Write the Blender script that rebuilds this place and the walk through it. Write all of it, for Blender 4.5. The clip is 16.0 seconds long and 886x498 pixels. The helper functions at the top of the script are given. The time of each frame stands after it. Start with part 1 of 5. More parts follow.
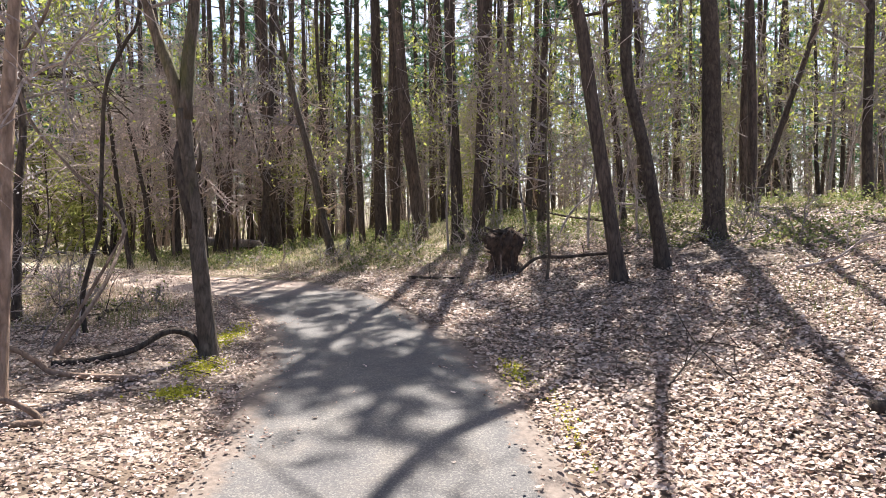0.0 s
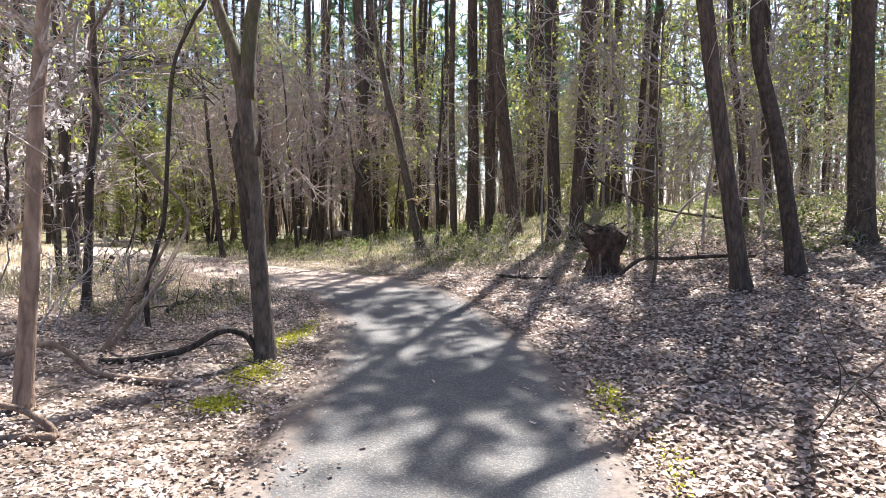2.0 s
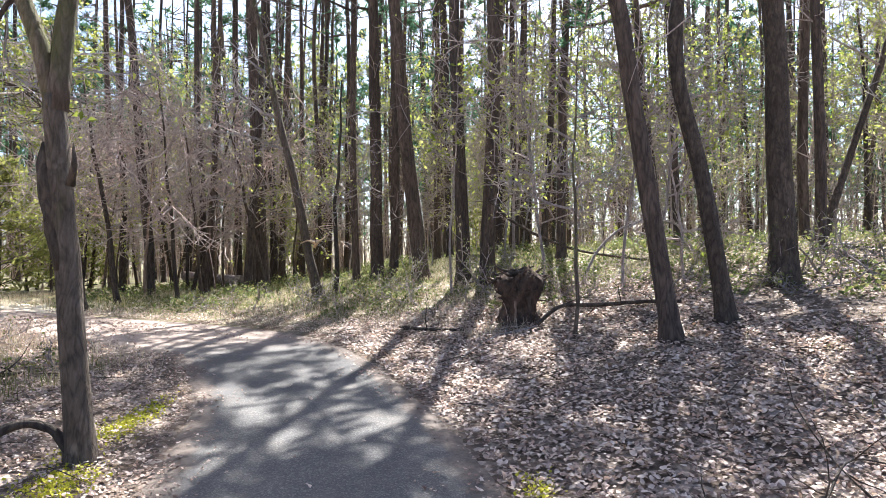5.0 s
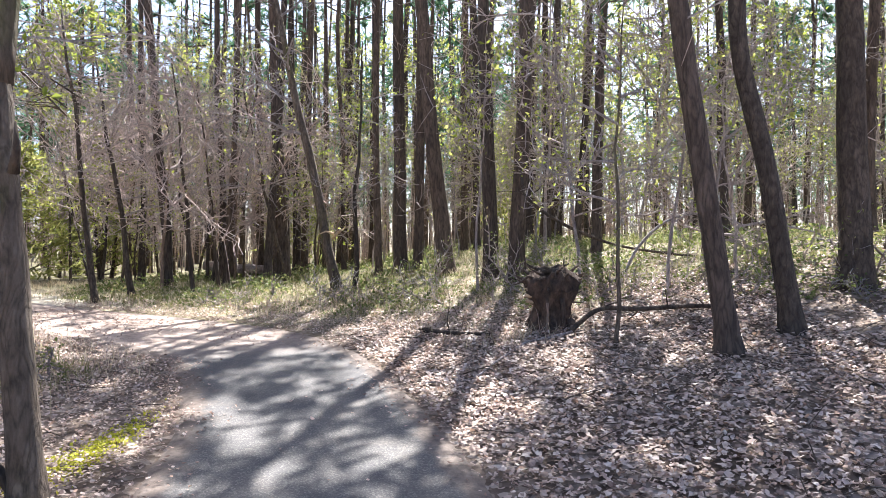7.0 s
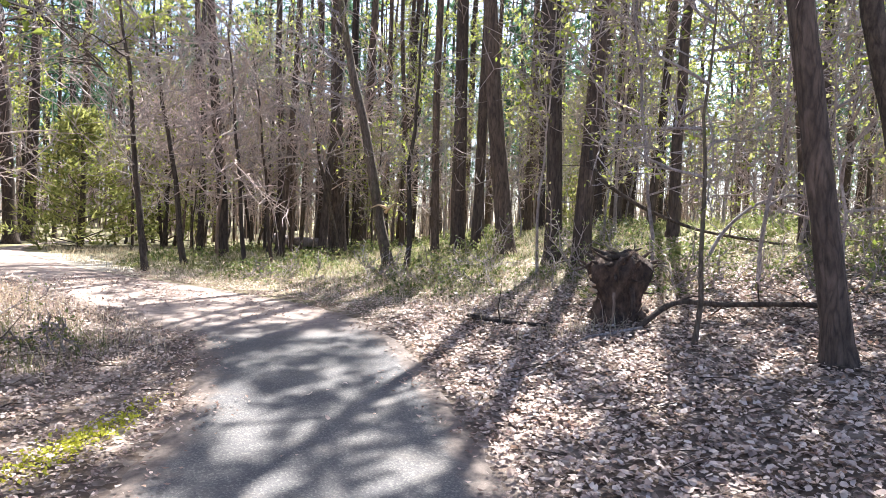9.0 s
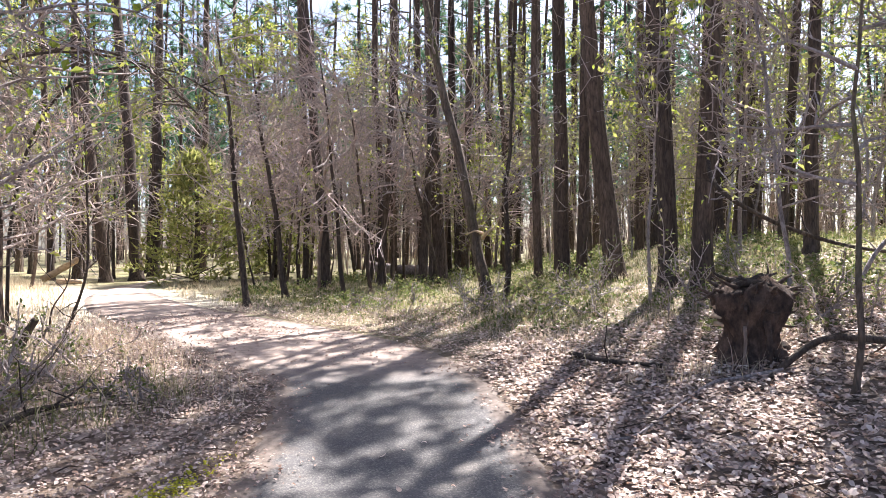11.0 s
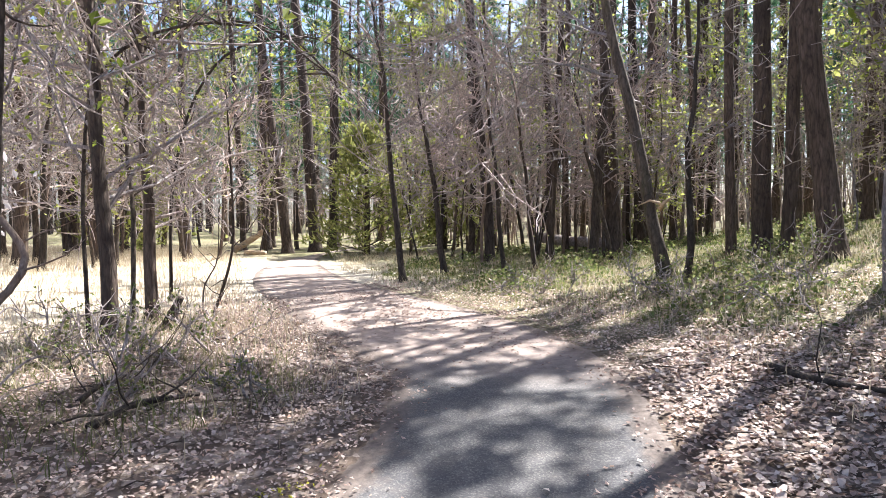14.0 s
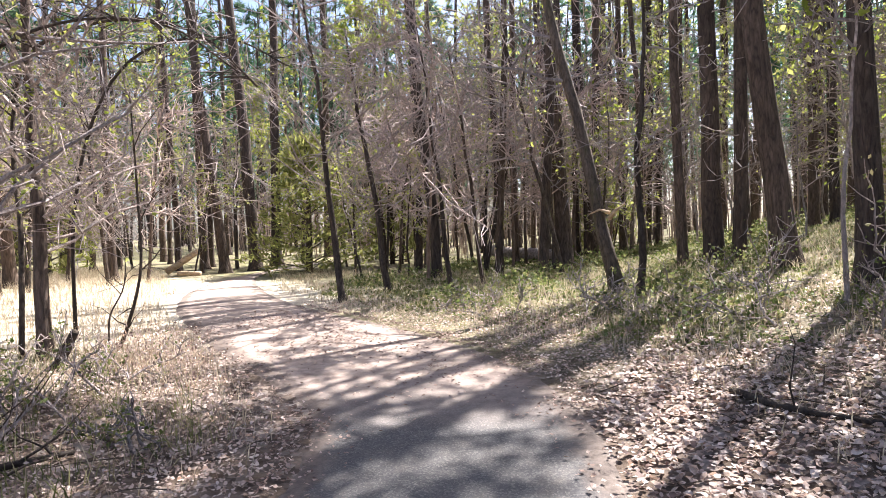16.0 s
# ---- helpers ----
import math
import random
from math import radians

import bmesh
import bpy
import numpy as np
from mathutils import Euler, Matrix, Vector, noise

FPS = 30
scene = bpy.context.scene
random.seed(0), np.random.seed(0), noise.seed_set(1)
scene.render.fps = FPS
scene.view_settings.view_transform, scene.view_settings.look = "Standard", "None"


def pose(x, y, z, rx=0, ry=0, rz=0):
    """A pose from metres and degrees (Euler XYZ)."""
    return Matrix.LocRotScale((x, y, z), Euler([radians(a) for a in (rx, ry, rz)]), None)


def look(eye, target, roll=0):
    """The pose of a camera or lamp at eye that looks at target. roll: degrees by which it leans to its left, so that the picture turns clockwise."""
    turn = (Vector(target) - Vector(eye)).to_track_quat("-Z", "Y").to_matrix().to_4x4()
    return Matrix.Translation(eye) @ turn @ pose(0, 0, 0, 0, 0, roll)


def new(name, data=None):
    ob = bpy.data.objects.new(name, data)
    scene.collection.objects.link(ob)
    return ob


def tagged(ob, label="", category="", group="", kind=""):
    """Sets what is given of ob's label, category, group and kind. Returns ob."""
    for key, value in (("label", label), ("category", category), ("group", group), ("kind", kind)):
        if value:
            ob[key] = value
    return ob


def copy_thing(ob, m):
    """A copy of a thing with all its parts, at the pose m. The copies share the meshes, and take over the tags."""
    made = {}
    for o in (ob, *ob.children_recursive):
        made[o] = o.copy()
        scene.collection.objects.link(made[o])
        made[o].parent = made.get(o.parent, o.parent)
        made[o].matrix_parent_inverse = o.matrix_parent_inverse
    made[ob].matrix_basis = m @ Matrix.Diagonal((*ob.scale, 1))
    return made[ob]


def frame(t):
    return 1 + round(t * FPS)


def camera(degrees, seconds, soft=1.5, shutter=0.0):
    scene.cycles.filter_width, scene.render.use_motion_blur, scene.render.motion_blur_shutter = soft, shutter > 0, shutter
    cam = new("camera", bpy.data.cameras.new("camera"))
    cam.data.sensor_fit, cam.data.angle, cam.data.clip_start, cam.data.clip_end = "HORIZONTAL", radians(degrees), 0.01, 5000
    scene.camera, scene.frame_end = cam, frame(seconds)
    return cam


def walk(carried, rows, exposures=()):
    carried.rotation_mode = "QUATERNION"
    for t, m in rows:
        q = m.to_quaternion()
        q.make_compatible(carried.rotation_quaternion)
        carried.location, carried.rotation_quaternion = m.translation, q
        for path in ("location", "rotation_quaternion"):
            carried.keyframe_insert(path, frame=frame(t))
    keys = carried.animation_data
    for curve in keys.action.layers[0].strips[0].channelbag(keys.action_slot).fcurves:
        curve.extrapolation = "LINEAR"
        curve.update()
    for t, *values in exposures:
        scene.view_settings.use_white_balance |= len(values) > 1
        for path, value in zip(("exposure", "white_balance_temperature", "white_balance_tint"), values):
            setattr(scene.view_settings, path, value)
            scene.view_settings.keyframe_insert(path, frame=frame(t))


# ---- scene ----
# ---- camera and walk ----
cam = camera(68.7, 16.0, soft=0.45)
walk(cam, [
    (0, pose(0.000, 0.000, 1.238, 88.17, 0.80, -0.00)),
    (0.5, pose(0.069, 0.202, 1.242, 87.30, 0.49, 4.75)),
    (1, pose(0.071, 0.425, 1.242, 89.61, -0.50, 0.10)),
    (1.5, pose(0.085, 0.645, 1.240, 88.33, 0.50, 6.29)),
    (2, pose(0.119, 0.854, 1.249, 87.61, -0.27, 8.85)),
    (2.5, pose(0.103, 1.077, 1.248, 88.07, 0.60, 5.74)),
    (3, pose(0.070, 1.323, 1.259, 88.72, -0.19, 1.95)),
    (3.5, pose(0.141, 1.461, 1.275, 91.16, 0.23, 6.61)),
    (4, pose(0.159, 1.628, 1.279, 90.88, 3.57, 2.15)),
    (4.5, pose(0.119, 1.797, 1.282, 91.23, 0.97, -0.90)),
    (5, pose(0.124, 1.988, 1.299, 91.20, 0.38, 0.87)),
    (5.2, pose(0.173, 2.115, 1.326, 91.97, -0.04, 3.17)),
    (7.3, pose(0.161, 2.895, 1.397, 90.03, -0.08, 3.42)),
    (7.5, pose(0.169, 2.996, 1.380, 91.16, -0.70, 2.28)),
    (8, pose(0.187, 3.216, 1.371, 89.93, -2.10, -0.82)),
    (8.5, pose(0.223, 3.426, 1.372, 89.47, -2.92, 5.87)),
    (9, pose(0.251, 3.587, 1.383, 88.15, -2.00, 9.32)),
    (9.2, pose(0.218, 3.618, 1.377, 89.95, -1.80, 9.08)),
    (11.3, pose(0.292, 4.372, 1.481, 89.55, 0.25, 19.91)),
    (11.5, pose(0.287, 4.446, 1.488, 88.91, 0.19, 20.36)),
    (12, pose(0.301, 4.612, 1.492, 89.40, -0.24, 26.05)),
    (12.5, pose(0.312, 4.853, 1.516, 87.20, 0.72, 28.15)),
    (13, pose(0.263, 5.008, 1.517, 88.51, -0.83, 27.36)),
    (13.5, pose(0.191, 5.182, 1.530, 88.22, 0.28, 31.69)),
    (14, pose(0.195, 5.336, 1.548, 87.18, 0.68, 35.11)),
    (14.5, pose(0.117, 5.481, 1.551, 89.79, -0.80, 31.40)),
    (15, pose(0.025, 5.664, 1.548, 87.77, 0.64, 31.20)),
    (15.5, pose(0.038, 5.841, 1.551, 86.92, 2.65, 34.58)),
    (16, pose(-0.005, 5.974, 1.556, 88.25, 1.92, 31.02)),
], exposures=((0, 1.75, 6800, 10), (2, 1.95, 6450, 8), (3, 2.1, 6450, 9), (5, 2.12, 6350, 7), (7.3, 2.3, 6350, 9), (9.2, 2.35, 6350, 9), (11.3, 2.08, 6500, 13), (12.5, 2.05, 6500, 13), (13, 2.1, 6350, 9), (14, 2.05, 6250, 9), (15.5, 2.05, 6500, 12), (16, 2.05, 6500, 12)))

# ---- world and sun ----
SUN_TURN, SUN_HEIGHT = 10.5, 54.0   # degrees clockwise from +y, and above the horizon
world = bpy.data.worlds.new("sky")
scene.world = world
world.use_nodes = True
sky = world.node_tree.nodes.new("ShaderNodeTexSky")
sky.sky_type = "NISHITA"
sky.sun_disc = False
sky.dust_density = 2.0
sky.air_density = 0.7
sky.sun_elevation = radians(SUN_HEIGHT)
sky.sun_rotation = radians(SUN_TURN)
back = world.node_tree.nodes["Background"]
back.inputs["Strength"].default_value = 0.08
world.node_tree.links.new(sky.outputs[0], back.inputs["Color"])
sun = new("sun", bpy.data.lights.new("sun", "SUN"))
sun.data.energy = 5.0
sun.data.angle = radians(0.55)
sun.data.color = (1.0, 0.97, 0.925)
to_sun = Vector((math.sin(radians(SUN_TURN)) * math.cos(radians(SUN_HEIGHT)),
                 math.cos(radians(SUN_TURN)) * math.cos(radians(SUN_HEIGHT)), math.sin(radians(SUN_HEIGHT))))
sun.matrix_world = look(to_sun * 60, (0, 0, 0))


# ---- materials ----
def shader(name):
    m = bpy.data.materials.new(name)
    m.use_nodes = True
    t = m.node_tree
    return m, t.nodes, t.links, t.nodes["Principled BSDF"]


def ramp(nodes, links, value, stops):
    r = nodes.new("ShaderNodeValToRGB")
    while len(r.color_ramp.elements) < len(stops):
        r.color_ramp.elements.new(0.5)
    for e, (p, c) in zip(r.color_ramp.elements, stops):
        e.position, e.color = p, (*c, 1)
    links.new(value, r.inputs[0])
    return r.outputs[0]


def coords(nodes, links, scale=(1, 1, 1), world_space=True):
    if world_space:
        g = nodes.new("ShaderNodeNewGeometry").outputs["Position"]
    else:
        g = nodes.new("ShaderNodeTexCoord").outputs["Object"]
    mp = nodes.new("ShaderNodeMapping")
    mp.inputs["Scale"].default_value = scale
    links.new(g, mp.inputs[0])
    return mp.outputs[0]


def fbm(nodes, links, vec, scale, detail=5, rough=0.6):
    n = nodes.new("ShaderNodeTexNoise")
    n.inputs["Scale"].default_value, n.inputs["Detail"].default_value, n.inputs["Roughness"].default_value = scale, detail, rough
    links.new(vec, n.inputs["Vector"])
    return n.outputs["Fac"]


def mix(nodes, links, fac, a, b, how="MIX"):
    m = nodes.new("ShaderNodeMix")
    m.data_type, m.blend_type = "RGBA", how
    for k, val in ((0, fac), (6, a), (7, b)):
        if isinstance(val, (int, float)):
            m.inputs[k].default_value = val
        elif isinstance(val, tuple):
            m.inputs[k].default_value = (*val, 1)
        else:
            links.new(val, m.inputs[k])
    return m.outputs[2]


def relief(nodes, links, bsdf, height, strength, distance):
    b = nodes.new("ShaderNodeBump")
    b.inputs["Strength"].default_value, b.inputs["Distance"].default_value = strength, distance
    links.new(height, b.inputs["Height"])
    links.new(b.outputs[0], bsdf.inputs["Normal"])


def bark(name, dark, mid, pale, plate=15.0, stretch=0.22, moss=None):
    m, n, l, b = shader(name)
    v = coords(n, l, (1, 1, stretch))
    vor = n.new("ShaderNodeTexVoronoi")
    vor.feature = "DISTANCE_TO_EDGE"
    vor.inputs["Scale"].default_value = plate
    warp = n.new("ShaderNodeVectorMath")
    warp.operation = "ADD"
    wn = n.new("ShaderNodeTexNoise")
    wn.inputs["Scale"].default_value = 7
    l.new(v, wn.inputs["Vector"])
    sc = n.new("ShaderNodeVectorMath")
    sc.operation = "SCALE"
    sc.inputs["Scale"].default_value = 0.3
    l.new(wn.outputs["Color"], sc.inputs[0])
    l.new(v, warp.inputs[0])
    l.new(sc.outputs[0], warp.inputs[1])
    l.new(warp.outputs[0], vor.inputs["Vector"])
    crack = ramp(n, l, vor.outputs["Distance"], [(0.0, (0.15, 0.15, 0.15)), (0.22, (1, 1, 1))])
    crack = mix(n, l, 0.55, crack, ramp(n, l, fbm(n, l, v, plate * 1.6, 6, 0.7), [(0.35, (0, 0, 0)), (0.62, (1, 1, 1))]))
    tone = ramp(n, l, fbm(n, l, v, 14), [(0.3, mid), (0.72, pale)])
    col = mix(n, l, crack, dark, tone)
    col = mix(n, l, ramp(n, l, fbm(n, l, v, 1.3, 3), [(0.45, (0, 0, 0)), (0.7, (0.55, 0.55, 0.55))]), col, dark)
    if moss:
        col = mix(n, l, ramp(n, l, fbm(n, l, v, 3.1, 4), [(0.52, (0, 0, 0)), (0.66, (0.7, 0.7, 0.7))]), col, moss)
    rnd = n.new("ShaderNodeObjectInfo").outputs["Random"]
    col = mix(n, l, 1.0, col, ramp(n, l, rnd, [(0.0, (0.75, 0.75, 0.77)), (1.0, (1.2, 1.12, 1.05))]), "MULTIPLY")
    l.new(col, b.inputs["Base Color"])
    b.inputs["Roughness"].default_value = 0.92
    b.inputs["Specular IOR Level"].default_value = 0.2
    relief(n, l, b, mix(n, l, 0.35, crack, fbm(n, l, v, 40)), 0.9, 0.02)
    return m


def foliage(name, colours, through_light=0.5, rough=0.6):
    m, n, l, b = shader(name)
    rnd = n.new("ShaderNodeNewGeometry").outputs["Random Per Island"]
    col = ramp(n, l, rnd, [(i / (len(colours) - 1), c) for i, c in enumerate(colours)])
    col = mix(n, l, 0.35, col, mix(n, l, 1.0, col, ramp(n, l, fbm(n, l, coords(n, l), 30), [(0.3, (0.55, 0.55, 0.55)), (0.7, (1.2, 1.2, 1.2))]), "MULTIPLY"))
    l.new(col, b.inputs["Base Color"])
    b.inputs["Roughness"].default_value = rough
    b.inputs["Specular IOR Level"].default_value = 0.25
    tr = n.new("ShaderNodeBsdfTranslucent")
    l.new(col, tr.inputs[0])
    ms = n.new("ShaderNodeMixShader")
    ms.inputs[0].default_value = through_light
    l.new(b.outputs[0], ms.inputs[1])
    l.new(tr.outputs[0], ms.inputs[2])
    l.new(ms.outputs[0], n["Material Output"].inputs[0])
    return m


def ground_material():
    m, n, l, b = shader("leaf_littered_soil")
    v = coords(n, l)
    vor = n.new("ShaderNodeTexVoronoi")
    vor.inputs["Scale"].default_value = 17
    l.new(v, vor.inputs["Vector"])
    sep = n.new("ShaderNodeSeparateColor")
    l.new(vor.outputs["Color"], sep.inputs[0])
    leaf = ramp(n, l, sep.outputs[0], [(0.0, (0.06, 0.042, 0.033)), (0.4, (0.16, 0.118, 0.096)), (0.75, (0.28, 0.225, 0.19)), (1.0, (0.44, 0.37, 0.33))])
    soil = ramp(n, l, fbm(n, l, v, 6), [(0.3, (0.045, 0.03, 0.022)), (0.7, (0.14, 0.10, 0.072))])
    col = mix(n, l, ramp(n, l, fbm(n, l, v, 2.2, 6), [(0.36, (0.1, 0.1, 0.1)), (0.6, (0.9, 0.9, 0.9))]), soil, leaf)
    # grassy, greener soil away under the trees
    green = ramp(n, l, fbm(n, l, v, 5, 6), [(0.3, (0.09, 0.085, 0.035)), (0.7, (0.27, 0.25, 0.12))])
    sx = n.new("ShaderNodeSeparateXYZ")
    l.new(v, sx.inputs[0])
    far = n.new("ShaderNodeMapRange")
    far.inputs[1].default_value, far.inputs[2].default_value = 10.0, 13.5
    l.new(sx.outputs[1], far.inputs[0])
    patch = n.new("ShaderNodeMath")
    patch.operation = "MULTIPLY"
    l.new(far.outputs[0], patch.inputs[0])
    l.new(ramp(n, l, fbm(n, l, v, 0.55, 4), [(0.35, (0.25, 0.25, 0.25)), (0.62, (0.95, 0.95, 0.95))]), patch.inputs[1])
    col = mix(n, l, patch.outputs[0], col, green)
    west = n.new("ShaderNodeMapRange")
    west.inputs[1].default_value, west.inputs[2].default_value = -5.2, -7.5
    l.new(sx.outputs[0], west.inputs[0])
    south = n.new("ShaderNodeMapRange")
    south.inputs[1].default_value, south.inputs[2].default_value = 17.5, 14.5
    l.new(sx.outputs[1], south.inputs[0])
    both = n.new("ShaderNodeMath")
    both.operation = "MULTIPLY"
    l.new(west.outputs[0], both.inputs[0])
    l.new(south.outputs[0], both.inputs[1])
    straw = ramp(n, l, fbm(n, l, v, 14, 7), [(0.3, (0.36, 0.30, 0.22)), (0.7, (0.72, 0.64, 0.52))])
    col = mix(n, l, both.outputs[0], col, straw)
    l.new(col, b.inputs["Base Color"])
    b.inputs["Roughness"].default_value = 0.9
    b.inputs["Specular IOR Level"].default_value = 0.25
    relief(n, l, b, mix(n, l, 0.5, vor.outputs["Distance"], fbm(n, l, v, 24)), 0.8, 0.03)
    return m


def asphalt_material():
    m, n, l, b = shader("worn_asphalt")
    v = coords(n, l)
    vor = n.new("ShaderNodeTexVoronoi")
    vor.inputs["Scale"].default_value = 110
    l.new(v, vor.inputs["Vector"])
    sep = n.new("ShaderNodeSeparateColor")
    l.new(vor.outputs["Color"], sep.inputs[0])
    stone = ramp(n, l, sep.outputs[0], [(0.0, (0.078, 0.075, 0.079)), (0.7, (0.115, 0.109, 0.110)), (1.0, (0.18, 0.17, 0.162))])
    wear = ramp(n, l, fbm(n, l, v, 0.9, 6), [(0.3, (0.72, 0.72, 0.75)), (0.7, (1.2, 1.17, 1.1))])
    col = mix(n, l, 1.0, stone, wear, "MULTIPLY")
    dust = ramp(n, l, fbm(n, l, v, 3.5, 8, 0.7), [(0.5, (0, 0, 0)), (0.78, (0.3, 0.3, 0.3))])
    col = mix(n, l, dust, col, (0.26, 0.21, 0.17))
    # past the bend the asphalt lies under pale sand and crushed leaves
    sx = n.new("ShaderNodeSeparateXYZ")
    l.new(v, sx.inputs[0])
    turn = n.new("ShaderNodeMath")
    turn.operation = "MULTIPLY_ADD"
    turn.inputs[1].default_value = 0.35
    l.new(sx.outputs[0], turn.inputs[0])
    l.new(fbm(n, l, v, 0.9, 6, 0.7), turn.inputs[2])
    edge = n.new("ShaderNodeMath")
    edge.operation = "SUBTRACT"
    l.new(turn.outputs[0], edge.inputs[0])
    l.new(sx.outputs[1], edge.inputs[1])
    sand = n.new("ShaderNodeMapRange")
    sand.inputs[1].default_value, sand.inputs[2].default_value = -9.7, -11.2
    l.new(edge.outputs[0], sand.inputs[0])
    pale = ramp(n, l, fbm(n, l, v, 9, 6), [(0.3, (0.21, 0.155, 0.13)), (0.7, (0.44, 0.35, 0.30))])
    col = mix(n, l, sand.outputs[0], col, pale)
    # soil washed over the frayed edges
    rim = n.new("ShaderNodeAttribute")
    rim.attribute_name = "rim"
    wash = n.new("ShaderNodeMath")
    wash.operation = "ADD"
    l.new(rim.outputs["Fac"], wash.inputs[0])
    l.new(fbm(n, l, v, 4, 6, 0.7), wash.inputs[1])
    dirt = ramp(n, l, fbm(n, l, v, 22, 6), [(0.3, (0.095, 0.07, 0.058)), (0.7, (0.21, 0.165, 0.14))])
    col = mix(n, l, ramp(n, l, wash.outputs[0], [(0.72, (0, 0, 0)), (0.98, (0.85, 0.85, 0.85))]), col, dirt)
    l.new(col, b.inputs["Base Color"])
    b.inputs["Roughness"].default_value = 0.85
    b.inputs["Specular IOR Level"].default_value = 0.3
    relief(n, l, b, mix(n, l, 0.5, vor.outputs["Distance"], fbm(n, l, v, 60)), 0.35, 0.005)
    return m


def rotten_wood():
    m, n, l, b = shader("rotten_stump_wood")
    v = coords(n, l, (1, 1, 0.6))
    f = fbm(n, l, v, 13, 8, 0.68)
    col = ramp(n, l, f, [(0.32, (0.014, 0.010, 0.008)), (0.5, (0.075, 0.048, 0.036)), (0.72, (0.18, 0.118, 0.088))])
    l.new(col, b.inputs["Base Color"])
    b.inputs["Roughness"].default_value = 0.95
    relief(n, l, b, f, 1.0, 0.05)
    return m


def cut_wood():
    m, n, l, b = shader("pale_weathered_wood")
    v = coords(n, l, (1, 1, 1))
    f = fbm(n, l, v, 12, 6)
    l.new(ramp(n, l, f, [(0.3, (0.30, 0.20, 0.12)), (0.7, (0.55, 0.42, 0.29))]), b.inputs["Base Color"])
    b.inputs["Roughness"].default_value = 0.85
    relief(n, l, b, f, 0.6, 0.02)
    return m


M_GROUND, M_ASPHALT, M_ROT, M_CUT = ground_material(), asphalt_material(), rotten_wood(), cut_wood()
M_PINE = bark("pine_bark", (0.03, 0.024, 0.021), (0.095, 0.072, 0.06), (0.20, 0.155, 0.13))
M_HARD = bark("hardwood_bark", (0.025, 0.02, 0.018), (0.075, 0.06, 0.048), (0.16, 0.13, 0.11), 16, 0.35)
M_MOSSY = bark("mossy_bark", (0.05, 0.04, 0.032), (0.16, 0.122, 0.095), (0.29, 0.235, 0.19), 18, 0.3, (0.09, 0.10, 0.03))
M_PALEBARK = bark("pale_bark", (0.12, 0.085, 0.065), (0.26, 0.19, 0.15), (0.40, 0.31, 0.26), 12, 0.3)
M_TWIG = bark("grey_twig_bark", (0.15, 0.125, 0.122), (0.36, 0.31, 0.305), (0.64, 0.58, 0.57), 20, 0.4)
M_BRUSHWOOD = bark("pinkish_twig_bark", (0.16, 0.125, 0.12), (0.36, 0.29, 0.275), (0.60, 0.52, 0.50), 20, 0.4)
M_PINKTWIG = bark("pale_pink_twig_bark", (0.22, 0.17, 0.165), (0.46, 0.38, 0.37), (0.72, 0.63, 0.61), 20, 0.4)
M_NEEDLE = foliage("pine_needles", [(0.035, 0.08, 0.045), (0.06, 0.13, 0.075), (0.09, 0.17, 0.095), (0.14, 0.20, 0.12)], 0.5)
M_SPRING = foliage("spring_leaves", [(0.16, 0.20, 0.03), (0.26, 0.31, 0.06), (0.38, 0.40, 0.10), (0.48, 0.46, 0.20)], 0.55)
M_UNDER = foliage("undergrowth_leaves", [(0.07, 0.095, 0.03), (0.14, 0.175, 0.055), (0.23, 0.25, 0.09), (0.33, 0.28, 0.15)], 0.45)
M_OLIVE = foliage("olive_grass", [(0.09, 0.11, 0.035), (0.17, 0.18, 0.07), (0.27, 0.26, 0.12), (0.40, 0.34, 0.22)], 0.45)
M_CEDAR = foliage("cedar_sprays", [(0.13, 0.15, 0.04), (0.25, 0.26, 0.08), (0.36, 0.35, 0.13)], 0.55)
M_LEAF = foliage("fallen_oak_leaves", [(0.20, 0.13, 0.11), (0.38, 0.28, 0.24), (0.55, 0.43, 0.37), (0.70, 0.585, 0.52), (0.46, 0.29, 0.20)], 0.2, 0.45)
M_CRUMB = foliage("crushed_leaves", [(0.14, 0.085, 0.065), (0.26, 0.17, 0.135), (0.38, 0.27, 0.225), (0.46, 0.35, 0.30)], 0.1, 0.6)
M_STRAW = foliage("dry_grass", [(0.31, 0.245, 0.165), (0.49, 0.41, 0.29), (0.66, 0.58, 0.44), (0.48, 0.36, 0.27)], 0.4)
M_BLOSSOM = foliage("white_blossom", [(0.70, 0.62, 0.62), (0.80, 0.74, 0.74), (0.84, 0.80, 0.80)], 0.4)
M_MOSS = foliage("bright_moss", [(0.24, 0.25, 0.02), (0.46, 0.45, 0.04), (0.62, 0.56, 0.08)], 0.3)


